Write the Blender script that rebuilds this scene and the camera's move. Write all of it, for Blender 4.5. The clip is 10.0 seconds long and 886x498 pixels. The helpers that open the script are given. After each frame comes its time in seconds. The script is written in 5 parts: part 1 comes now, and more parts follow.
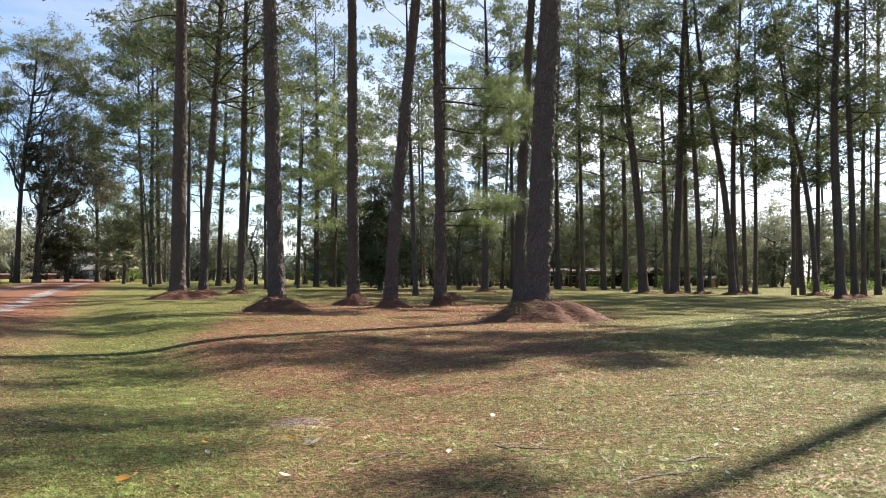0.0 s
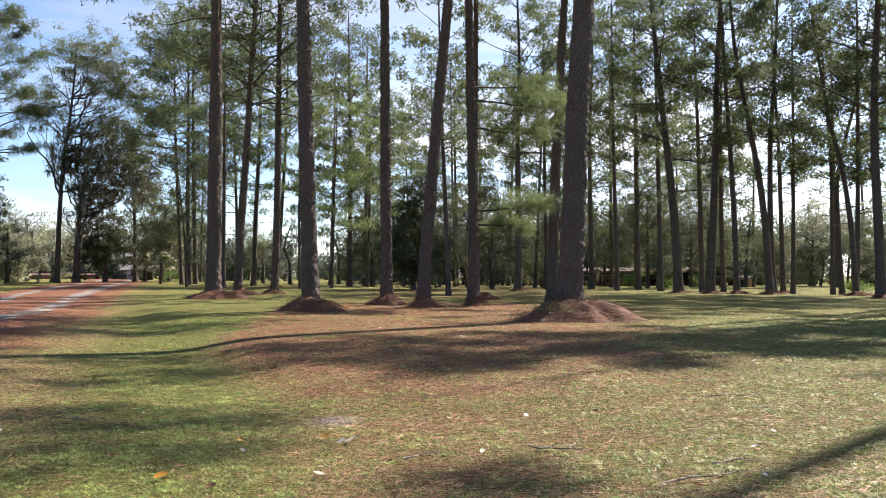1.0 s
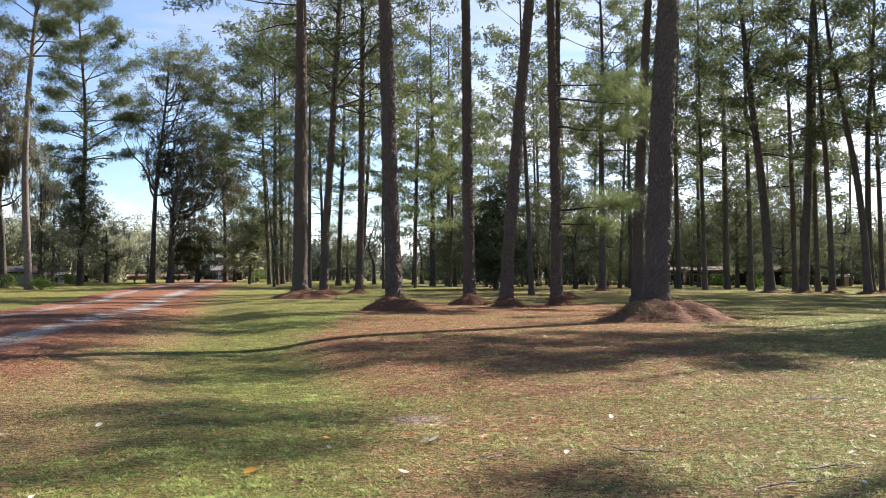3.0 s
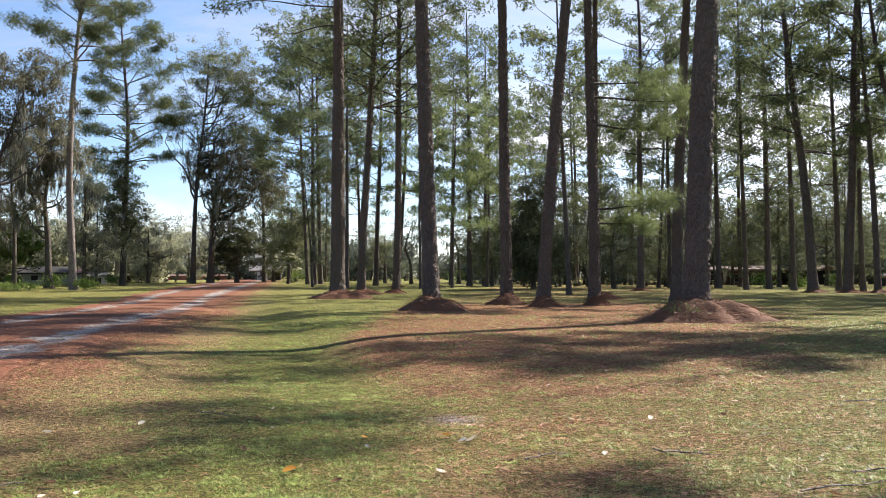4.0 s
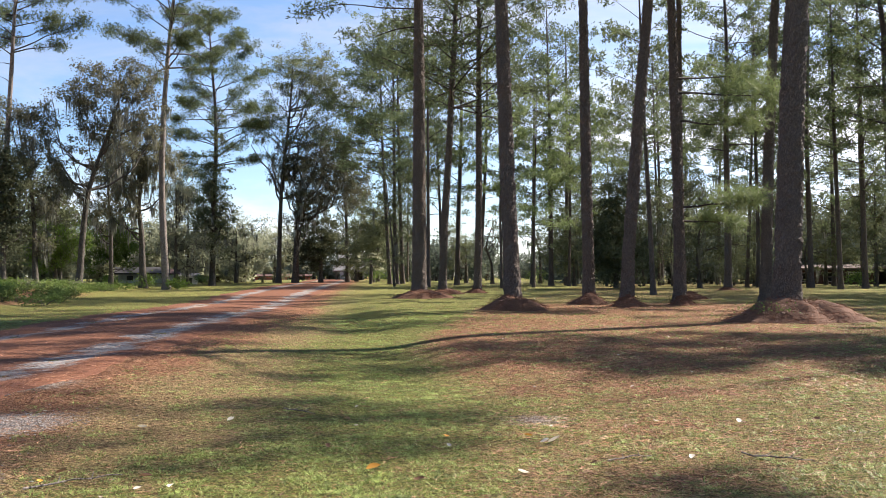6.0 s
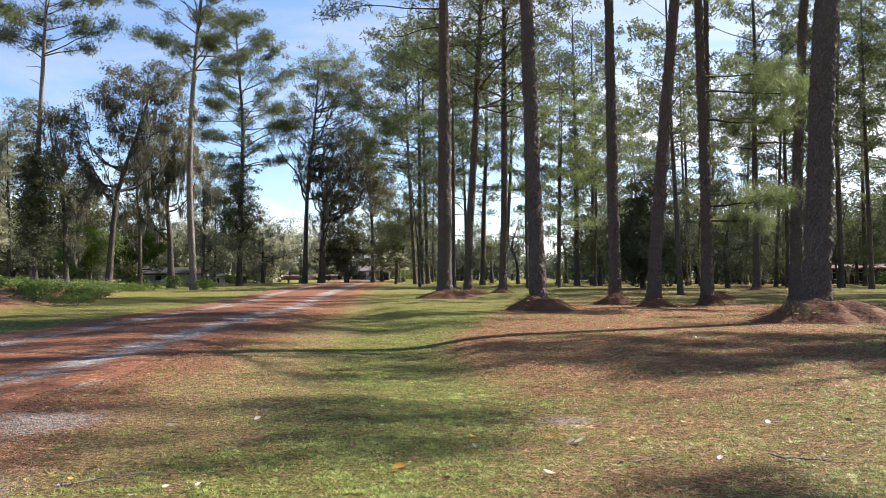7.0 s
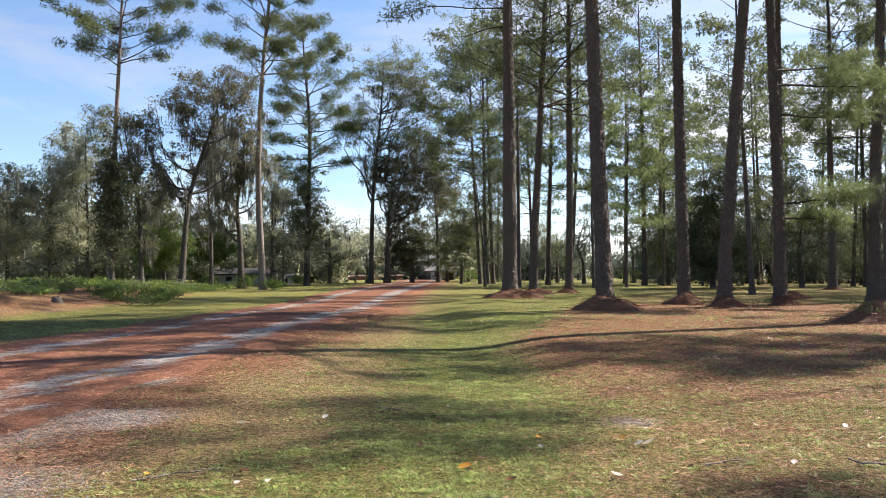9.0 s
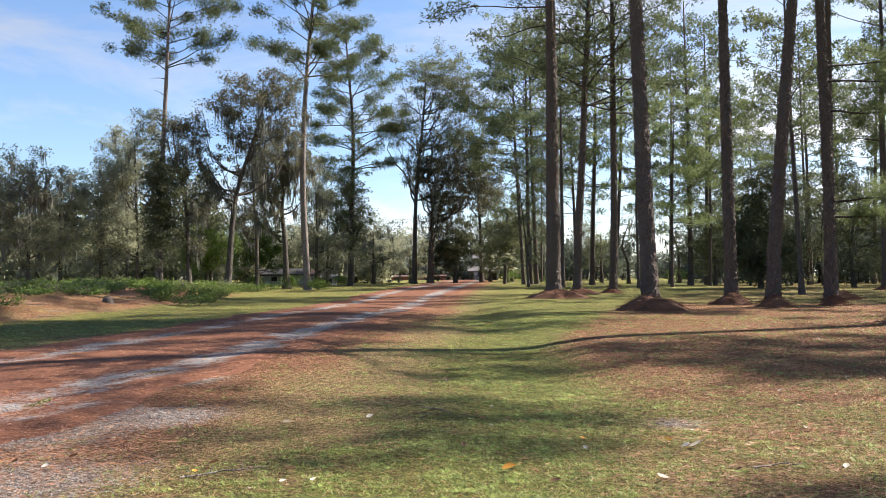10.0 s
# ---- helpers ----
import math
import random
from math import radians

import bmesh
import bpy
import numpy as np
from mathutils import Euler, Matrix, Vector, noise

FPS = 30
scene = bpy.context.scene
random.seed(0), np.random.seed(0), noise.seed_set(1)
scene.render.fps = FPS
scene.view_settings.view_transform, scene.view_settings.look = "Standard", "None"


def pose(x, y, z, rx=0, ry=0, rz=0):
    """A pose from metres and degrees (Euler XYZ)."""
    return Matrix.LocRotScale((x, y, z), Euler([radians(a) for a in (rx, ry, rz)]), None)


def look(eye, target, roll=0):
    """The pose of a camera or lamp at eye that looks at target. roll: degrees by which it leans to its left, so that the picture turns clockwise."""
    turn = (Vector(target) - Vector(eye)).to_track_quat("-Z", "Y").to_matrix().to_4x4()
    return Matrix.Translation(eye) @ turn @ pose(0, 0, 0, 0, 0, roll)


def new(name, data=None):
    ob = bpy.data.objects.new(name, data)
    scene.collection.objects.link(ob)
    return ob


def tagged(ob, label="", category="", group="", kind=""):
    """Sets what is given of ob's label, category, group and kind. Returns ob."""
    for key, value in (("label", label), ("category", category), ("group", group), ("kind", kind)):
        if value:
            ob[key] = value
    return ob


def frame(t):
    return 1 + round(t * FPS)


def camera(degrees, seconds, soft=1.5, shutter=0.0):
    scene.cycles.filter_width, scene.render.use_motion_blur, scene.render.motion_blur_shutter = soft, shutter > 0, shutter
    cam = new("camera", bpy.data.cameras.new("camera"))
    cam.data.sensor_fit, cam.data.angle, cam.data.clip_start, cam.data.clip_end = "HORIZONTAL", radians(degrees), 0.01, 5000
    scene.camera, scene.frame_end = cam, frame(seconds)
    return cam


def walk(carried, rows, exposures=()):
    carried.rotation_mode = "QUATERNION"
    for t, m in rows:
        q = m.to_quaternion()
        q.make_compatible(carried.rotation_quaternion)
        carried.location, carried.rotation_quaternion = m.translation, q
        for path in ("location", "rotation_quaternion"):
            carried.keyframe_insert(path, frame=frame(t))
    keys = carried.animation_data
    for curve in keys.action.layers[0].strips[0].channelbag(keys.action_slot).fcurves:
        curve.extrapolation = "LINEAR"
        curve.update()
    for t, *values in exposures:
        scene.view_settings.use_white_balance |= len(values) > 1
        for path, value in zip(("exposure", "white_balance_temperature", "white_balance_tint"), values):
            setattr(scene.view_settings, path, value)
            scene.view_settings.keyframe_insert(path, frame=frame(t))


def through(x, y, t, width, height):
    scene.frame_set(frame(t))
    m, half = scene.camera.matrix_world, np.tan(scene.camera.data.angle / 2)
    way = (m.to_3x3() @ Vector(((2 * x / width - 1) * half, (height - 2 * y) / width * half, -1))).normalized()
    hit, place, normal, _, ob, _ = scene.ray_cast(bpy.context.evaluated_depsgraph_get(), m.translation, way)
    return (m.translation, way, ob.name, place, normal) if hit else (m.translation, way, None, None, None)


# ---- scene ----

# ---------------------------------------------------------------- camera: a slow pan on a tripod
SIZE = 1.4          # the plan below is drawn small; everything is brought to true size by this
EYE = 1.05 * SIZE
cam = camera(54.5, 10.0, soft=0.85)
PATH = [
    (0.0, 0.01, 1.85, 0.0), (0.5, 1.11, 1.84, -0.04), (1.0, 2.2, 1.83, -0.06), (1.5, 3.41, 1.81, -0.1),
    (2.0, 4.88, 1.81, -0.13), (2.5, 6.39, 1.82, -0.17), (4.0, 10.15, 1.83, -0.27), (4.5, 11.73, 1.83, -0.34),
    (5.0, 13.62, 1.83, -0.36), (5.5, 14.7, 1.83, -0.37), (7.0, 17.23, 1.85, -0.42), (7.5, 18.1, 1.86, -0.45),
    (8.0, 19.04, 1.86, -0.48), (8.5, 20.22, 1.87, -0.52), (9.0, 21.56, 1.88, -0.55), (9.5, 23.07, 1.9, -0.59),
    (10.0, 24.43, 1.92, -0.62),
]
walk(cam, [(t, pose(0, 0, EYE, 90 + p, 0, y) @ pose(0, 0, 0, 0, 0, r)) for t, y, p, r in PATH], exposures=[(0.0, 1.46, 6620, 13), (10.0, 1.46, 6620, 13)])

# ---------------------------------------------------------------- sky and sun
SUN_AZ, SUN_EL = 42.0, 40.0        # degrees right of the first view's axis, degrees up
world = bpy.data.worlds.new("sky")
scene.world = world
world.use_nodes = True


def nodes_of(tree):
    tree.nodes.clear()

    def add(kind, **sets):
        n = tree.nodes.new(kind)
        for key, v in sets.items():
            if key in n.inputs.keys():
                n.inputs[key].default_value = v
        return n
    return add, tree.links.new


add, link = nodes_of(world.node_tree)
sky = add("ShaderNodeTexSky")
sky.sky_type, sky.sun_disc = "NISHITA", False
sky.sun_elevation, sky.sun_rotation = radians(SUN_EL), radians(SUN_AZ)
sky.air_density, sky.dust_density, sky.ozone_density = 1.0, 0.2, 3.6
coord = add("ShaderNodeTexCoord")
mapping = add("ShaderNodeMapping")
mapping.inputs["Scale"].default_value = (1.0, 1.6, 4.5)
link(coord.outputs["Generated"], mapping.inputs["Vector"])
cloud = add("ShaderNodeTexNoise", Scale=2.1, Detail=9.0, Roughness=0.6, Distortion=0.5)
link(mapping.outputs["Vector"], cloud.inputs["Vector"])
ramp = add("ShaderNodeValToRGB")
ramp.color_ramp.elements[0].position, ramp.color_ramp.elements[1].position = 0.5, 0.8
ramp.color_ramp.elements[1].color = (0.85, 0.85, 0.85, 1)
# the cloud thickens towards the sun
toward = add("ShaderNodeVectorMath")
toward.operation = "DOT_PRODUCT"
toward.inputs[1].default_value = (math.sin(radians(SUN_AZ)), math.cos(radians(SUN_AZ)), 0)
link(coord.outputs["Generated"], toward.inputs[0])
thick = add("ShaderNodeMath")
thick.operation = "MULTIPLY_ADD"
thick.inputs[1].default_value = 0.16
link(toward.outputs["Value"], thick.inputs[0])
link(cloud.outputs["Fac"], thick.inputs[2])
link(thick.outputs["Value"], ramp.inputs["Fac"])
white = add("ShaderNodeMixRGB")
white.blend_type = "MIX"
lum = add("ShaderNodeRGBToBW")
link(sky.outputs["Color"], lum.inputs["Color"])
veil = add("ShaderNodeMath")
veil.operation = "MULTIPLY"
veil.inputs[1].default_value = 1.45
link(lum.outputs["Val"], veil.inputs[0])
link(ramp.outputs["Color"], white.inputs["Fac"])
link(sky.outputs["Color"], white.inputs["Color1"])
link(veil.outputs["Value"], white.inputs["Color2"])
back = add("ShaderNodeBackground", Strength=0.072)
haze = add("ShaderNodeMixRGB", Fac=1.0, Color2=(0.96, 0.985, 1.04, 1))
haze.blend_type = "MULTIPLY"
link(white.outputs["Color"], haze.inputs["Color1"])
link(haze.outputs["Color"], back.inputs["Color"])
link(back.outputs["Background"], add("ShaderNodeOutputWorld").inputs["Surface"])

sun_dir = Vector((math.sin(radians(SUN_AZ)) * math.cos(radians(SUN_EL)), math.cos(radians(SUN_AZ)) * math.cos(radians(SUN_EL)), math.sin(radians(SUN_EL))))
sun = new("sun", bpy.data.lights.new("sun", "SUN"))
sun.data.energy, sun.data.angle, sun.data.color = 5.0, radians(0.55), (1.0, 0.94, 0.85)
sun.matrix_world = look(sun_dir * 80, (0, 0, 0))


# ---------------------------------------------------------------- materials
def material(name):
    m = bpy.data.materials.new(name)
    m.use_nodes = True
    return (m, *nodes_of(m.node_tree))


def mixed(add, link, fac, a, b):
    """A colour mix; fac, a and b are sockets or values."""
    n = add("ShaderNodeMixRGB")
    for key, v in (("Fac", fac), ("Color1", a), ("Color2", b)):
        if hasattr(v, "links"):
            link(v, n.inputs[key])
        else:
            n.inputs[key].default_value = (*v, 1) if isinstance(v, tuple) else v
    return n.outputs["Color"]


def grain(add, link, scale, detail=6.0, rough=0.6, stretch=(1, 1, 1), lo=0.35, hi=0.65, kind="Fac"):
    tc, mp = add("ShaderNodeTexCoord"), add("ShaderNodeMapping")
    mp.inputs["Scale"].default_value = stretch
    link(tc.outputs["Object"], mp.inputs["Vector"])
    n = add("ShaderNodeTexNoise", Scale=scale, Detail=detail, Roughness=rough)
    link(mp.outputs["Vector"], n.inputs["Vector"])
    r = add("ShaderNodeMapRange")
    r.inputs["From Min"].default_value, r.inputs["From Max"].default_value = lo, hi
    link(n.outputs["Fac"], r.inputs["Value"])
    return r.outputs["Result"]


def finish(m, add, link, colour, rough=0.9, bump=None, depth=0.01, strength=0.6, spec=0.3):
    p = add("ShaderNodeBsdfPrincipled", Roughness=rough)
    p.inputs["Specular IOR Level"].default_value = spec
    if hasattr(colour, "links"):
        link(colour, p.inputs["Base Color"])
    else:
        p.inputs["Base Color"].default_value = (*colour, 1)
    if bump is not None:
        b = add("ShaderNodeBump", Strength=strength, Distance=depth)
        link(bump, b.inputs["Height"])
        link(b.outputs["Normal"], p.inputs["Normal"])
    link(p.outputs["BSDF"], add("ShaderNodeOutputMaterial").inputs["Surface"])
    return m


def leafy(name, dark, light, through=0.4, rough=0.5, gloss=0.25, tint=0.25, clump=0.0):
    """Leaves or needles: each one its own shade, some light passing through."""
    m, add, link = material(name)
    geo, info = add("ShaderNodeNewGeometry"), add("ShaderNodeObjectInfo")
    col = mixed(add, link, mixed(add, link, 0.55, geo.outputs["Random Per Island"], grain(add, link, 1.2, 3.0, 0.6, (1, 1, 1), 0.4, 0.6)), dark, light)
    patch = grain(add, link, 0.45, 3.0)
    col = mixed(add, link, patch, col, mixed(add, link, 0.5, col, light))
    if clump:
        shade = mixed(add, link, 0.5, grain(add, link, clump, 2.0, 0.5, (1, 1, 0.3), 0.36, 0.64), grain(add, link, clump * 3.1, 2.0, 0.5, (1, 1, 0.3), 0.36, 0.64))
        tone = add("ShaderNodeMixRGB")
        tone.blend_type = "MULTIPLY"
        tone.inputs["Fac"].default_value = 1.0
        link(col, tone.inputs["Color1"])
        link(mixed(add, link, shade, (0.2, 0.2, 0.17), (2.0, 2.0, 1.9)), tone.inputs["Color2"])
        col = tone.outputs["Color"]
    hue = add("ShaderNodeHueSaturation")
    mr = add("ShaderNodeMapRange")
    mr.inputs["To Min"].default_value, mr.inputs["To Max"].default_value = 1 - tint, 1 + tint
    link(info.outputs["Random"], mr.inputs["Value"])
    link(mr.outputs["Result"], hue.inputs["Value"])
    link(col, hue.inputs["Color"])
    p = add("ShaderNodeBsdfPrincipled", Roughness=rough)
    p.inputs["Specular IOR Level"].default_value = gloss
    link(hue.outputs["Color"], p.inputs["Base Color"])
    tr = add("ShaderNodeBsdfTranslucent")
    link(hue.outputs["Color"], tr.inputs["Color"])
    mx = add("ShaderNodeMixShader", Fac=through)
    link(p.outputs["BSDF"], mx.inputs[1])
    link(tr.outputs["BSDF"], mx.inputs[2])
    link(mx.outputs["Shader"], add("ShaderNodeOutputMaterial").inputs["Surface"])
    return m


def bark(name, dark, light, scale=7.0, stretch=(1, 1, 0.4), depth=0.03):
    m, add, link = material(name)
    tc, mp = add("ShaderNodeTexCoord"), add("ShaderNodeMapping")
    mp.inputs["Scale"].default_value = stretch
    link(tc.outputs["Object"], mp.inputs["Vector"])
    wob = add("ShaderNodeTexNoise", Scale=scale * 0.7, Detail=4.0)
    link(mp.outputs["Vector"], wob.inputs["Vector"])
    shift = mixed(add, link, 0.12, mp.outputs["Vector"], wob.outputs["Color"])
    v = add("ShaderNodeTexVoronoi", Scale=scale)
    v.feature = "DISTANCE_TO_EDGE"
    link(shift, v.inputs["Vector"])
    v2 = add("ShaderNodeTexVoronoi", Scale=scale)
    link(shift, v2.inputs["Vector"])
    crack = add("ShaderNodeMapRange")
    crack.inputs["From Max"].default_value = 0.16
    link(v.outputs["Distance"], crack.inputs["Value"])
    sepr = add("ShaderNodeRGBToBW")
    link(v2.outputs["Color"], sepr.inputs["Color"])
    plates = mixed(add, link, sepr.outputs["Val"], tuple(0.7 * c for c in light), light)
    col = mixed(add, link, crack.outputs["Result"], dark, plates)
    fine = grain(add, link, 30, 5.0, 0.7, (1, 1, 0.3))
    col = mixed(add, link, fine, mixed(add, link, 0.35, col, (0.02, 0.015, 0.012)), col)
    blot = grain(add, link, 0.9, 4.0)
    col = mixed(add, link, blot, col, mixed(add, link, 0.3, col, (0.16, 0.14, 0.12)))
    h = add("ShaderNodeMath")
    h.operation = "MULTIPLY_ADD"
    h.inputs[1].default_value = 0.35
    link(fine, h.inputs[0])
    link(crack.outputs["Result"], h.inputs[2])
    return finish(m, add, link, col, 0.9, h.outputs["Value"], depth, 0.9, 0.2)


M_BARK = bark("pine_bark", (0.085, 0.064, 0.053), (0.24, 0.188, 0.158), 22.0, (1, 1, 0.5), 0.04)
M_BARK_FAR = bark("far_pine_bark", (0.062, 0.048, 0.042), (0.145, 0.112, 0.098), 11.0)
M_LIMB = bark("limb_bark", (0.04, 0.034, 0.03), (0.095, 0.08, 0.07), 11.0)
# lighter bark: sunlight on the lone pines put into the colour; pale twigs share it
M_BARK_PALE_SUNLIT = bark("pale_sunlit_bark", (0.15, 0.12, 0.105), (0.38, 0.32, 0.28), 9.0)
M_OAKBARK = bark("oak_bark", (0.03, 0.026, 0.022), (0.14, 0.12, 0.1), 10.0, (1, 1, 0.25))
M_NEEDLE = leafy("pine_needles", (0.058, 0.076, 0.038), (0.17, 0.203, 0.096), 0.46, 0.55, 0.1)
M_NEEDLE_YOUNG = leafy("young_pine_needles", (0.1, 0.135, 0.055), (0.24, 0.29, 0.12), 0.45, 0.5, 0.15)
M_LEAF_OAK = leafy("oak_leaves", (0.088, 0.098, 0.052), (0.21, 0.226, 0.125), 0.42, 0.8, 0.02)
M_LEAF_DARK = leafy("magnolia_leaves", (0.06, 0.07, 0.04), (0.135, 0.145, 0.085), 0.34, 0.7, 0.04)
M_LEAF_BROWN = leafy("live_oak_leaves", (0.077, 0.076, 0.047), (0.185, 0.178, 0.115), 0.44, 0.8, 0.03)
M_LEAF_FRESH = leafy("shrub_leaves", (0.075, 0.125, 0.025), (0.2, 0.28, 0.07), 0.45, 0.6, 0.08)
M_LEAF_GREY = leafy("grey_green_leaves", (0.21, 0.215, 0.14), (0.38, 0.385, 0.26), 0.58, 0.8, 0.02)
# distant foliage: the haze is mixed into this greyer, bluer leaf colour
M_LEAF_HAZED = leafy("haze_greyed_leaves", (0.085, 0.1, 0.076), (0.18, 0.203, 0.158), 0.32, 0.8, 0.02)
M_LEAF_WEED = leafy("weed_leaves", (0.05, 0.085, 0.02), (0.16, 0.21, 0.06), 0.4, 0.6, 0.1)
M_MOSS = leafy("spanish_moss", (0.12, 0.125, 0.1), (0.28, 0.28, 0.235), 0.3, 0.9, 0.05)
M_GRASS = leafy("grass_blades", (0.09, 0.13, 0.028), (0.32, 0.385, 0.115), 0.4, 0.5, 0.3, 0.1, 13.0)
M_DRYGRASS = leafy("dry_grass_blades", (0.15, 0.12, 0.05), (0.62, 0.53, 0.3), 0.35, 0.55, 0.35, 0.1, 13.0)
M_STRAW = leafy("fallen_pine_needles", (0.12, 0.046, 0.027), (0.43, 0.22, 0.13), 0.12, 0.55, 0.25, 0.1, 7.0)
M_STRAW_OLD = leafy("weathered_pine_straw", (0.065, 0.026, 0.016), (0.27, 0.12, 0.07), 0.1, 0.6, 0.2, 0.1)


def ground_material():
    m, add, link = material("lawn")
    straw, lush = add("ShaderNodeAttribute"), add("ShaderNodeAttribute")
    straw.attribute_name, lush.attribute_name = "straw", "lush"
    n1 = grain(add, link, 0.35, 6.0, 0.65, (1, 1, 1), 0.3, 0.7)
    n2 = grain(add, link, 2.3, 8.0, 0.7, (1, 1, 1), 0.3, 0.7)
    n3 = grain(add, link, 38.0, 5.0, 0.75, (1, 1, 1), 0.3, 0.7)
    n4 = grain(add, link, 120.0, 3.0, 0.7, (1, 1, 1), 0.3, 0.7)
    n5 = grain(add, link, 62.0, 4.0, 0.7, (1, 0.55, 1), 0.38, 0.62)
    n6 = grain(add, link, 24.0, 6.0, 0.8, (0.7, 1, 1), 0.4, 0.6)
    n7 = grain(add, link, 11.0, 7.0, 0.75, (1, 1, 1.7), 0.38, 0.62)
    green = mixed(add, link, n5, (0.055, 0.066, 0.014), (0.32, 0.34, 0.09))
    tan = mixed(add, link, n5, (0.085, 0.054, 0.024), (0.56, 0.415, 0.205))
    rust = mixed(add, link, n5, (0.08, 0.033, 0.017), (0.5, 0.255, 0.14))
    stones = mixed(add, link, n5, (0.14, 0.115, 0.1), (0.6, 0.54, 0.49))
    bare = add("ShaderNodeAttribute")
    bare.attribute_name = "bare"

    def over(a, b, gain):
        s = add("ShaderNodeMath")
        s.operation = "ADD"
        link(a, s.inputs[0])
        link(b, s.inputs[1])
        r = add("ShaderNodeMapRange")
        r.inputs["From Min"].default_value, r.inputs["From Max"].default_value = gain
        link(s.outputs["Value"], r.inputs["Value"])
        return r.outputs["Result"]
    clumps = mixed(add, link, 0.5, n2, n6)
    drifts = mixed(add, link, 0.5, n1, n7)
    col = mixed(add, link, over(lush.outputs["Fac"], clumps, (0.7, 1.0)), tan, green)
    col = mixed(add, link, over(straw.outputs["Fac"], drifts, (0.78, 1.15)), col, rust)
    col = mixed(add, link, over(bare.outputs["Fac"], mixed(add, link, 0.5, n6, n7), (1.0, 1.25)), col, stones)
    litter = add("ShaderNodeMath")
    litter.operation = "MULTIPLY"
    litter.inputs[1].default_value = 0.78
    link(grain(add, link, 17.0, 7.0, 0.8, (1, 0.8, 1), 0.52, 0.6), litter.inputs[0])
    col = mixed(add, link, litter.outputs["Value"], col, rust)
    dark = mixed(add, link, n4, (0.45, 0.43, 0.4), (1.35, 1.35, 1.35))
    mul = add("ShaderNodeMixRGB")
    mul.blend_type = "MULTIPLY"
    mul.inputs["Fac"].default_value = 0.8
    link(col, mul.inputs["Color1"])
    link(dark, mul.inputs["Color2"])
    gaps = add("ShaderNodeMixRGB")
    gaps.blend_type = "MULTIPLY"
    gaps.inputs["Fac"].default_value = 1.0
    link(mul.outputs["Color"], gaps.inputs["Color1"])
    link(mixed(add, link, grain(add, link, 15.0, 6.0, 0.75, (1, 1, 1), 0.4, 0.62), (0.36, 0.33, 0.31), (1.45, 1.43, 1.39)), gaps.inputs["Color2"])
    h = mixed(add, link, 0.5, n6, n4)
    return finish(m, add, link, gaps.outputs["Color"], 0.95, h, 0.04, 1.0, 0.15)


def drive_material():
    """Grey gravel ruts between drifts of rust-coloured pine needles; u runs across, v along."""
    m, add, link = material("gravel_and_needles")
    uv = add("ShaderNodeUVMap")
    sep = add("ShaderNodeSeparateXYZ")
    link(uv.outputs["UV"], sep.inputs["Vector"])
    n1 = grain(add, link, 1.1, 6.0, 0.65, (1, 0.5, 1), 0.3, 0.7)
    n2 = grain(add, link, 30.0, 4.0, 0.7, (1, 1, 1), 0.3, 0.7)
    n3 = grain(add, link, 9.0, 6.0, 0.75, (1, 1, 1), 0.3, 0.7)

    def near(centre, half):
        a = add("ShaderNodeMath")
        a.operation = "SUBTRACT"
        a.inputs[1].default_value = centre
        link(sep.outputs["X"], a.inputs[0])
        b = add("ShaderNodeMath")
        b.operation = "ABSOLUTE"
        link(a.outputs["Value"], b.inputs[0])
        r = add("ShaderNodeMapRange")
        r.inputs["From Min"].default_value, r.inputs["From Max"].default_value = half, half * 0.25
        link(b.outputs["Value"], r.inputs["Value"])
        return r.outputs["Result"]
    mx = add("ShaderNodeMath")
    mx.operation = "MAXIMUM"
    link(near(0.28, 0.11), mx.inputs[0])
    link(near(0.8, 0.14), mx.inputs[1])
    s = add("ShaderNodeMath")
    s.operation = "MULTIPLY_ADD"
    s.inputs[1].default_value = 1.5
    link(n1, s.inputs[0])
    link(mx.outputs["Value"], s.inputs[2])
    s2 = add("ShaderNodeMath")
    s2.operation = "MULTIPLY_ADD"
    s2.inputs[1].default_value = 0.75
    link(n3, s2.inputs[0])
    link(s.outputs["Value"], s2.inputs[2])
    r = add("ShaderNodeMapRange")
    r.inputs["From Min"].default_value, r.inputs["From Max"].default_value = 1.75, 2.2
    link(s2.outputs["Value"], r.inputs["Value"])
    v = add("ShaderNodeTexVoronoi", Scale=28.0)
    tc = add("ShaderNodeTexCoord")
    link(tc.outputs["Object"], v.inputs["Vector"])
    bw = add("ShaderNodeRGBToBW")
    link(v.outputs["Color"], bw.inputs["Color"])
    gravel = mixed(add, link, bw.outputs["Val"], (0.08, 0.072, 0.067), (0.4, 0.37, 0.35))
    rust = mixed(add, link, n3, (0.1, 0.042, 0.024), (0.33, 0.14, 0.08))
    rust = mixed(add, link, n2, mixed(add, link, 0.5, rust, (0.05, 0.025, 0.015)), rust)
    col = mixed(add, link, r.outputs["Result"], rust, gravel)
    h = mixed(add, link, 0.5, n2, v.outputs["Distance"])
    return finish(m, add, link, col, 0.95, h, 0.03, 0.8, 0.15)


def plain(name, a, b, scale=6.0, rough=0.8, stretch=(1, 1, 1)):
    m, add, link = material(name)
    n = grain(add, link, scale, 6.0, 0.65, stretch)
    return finish(m, add, link, mixed(add, link, n, a, b), rough, n, 0.01, 0.3)


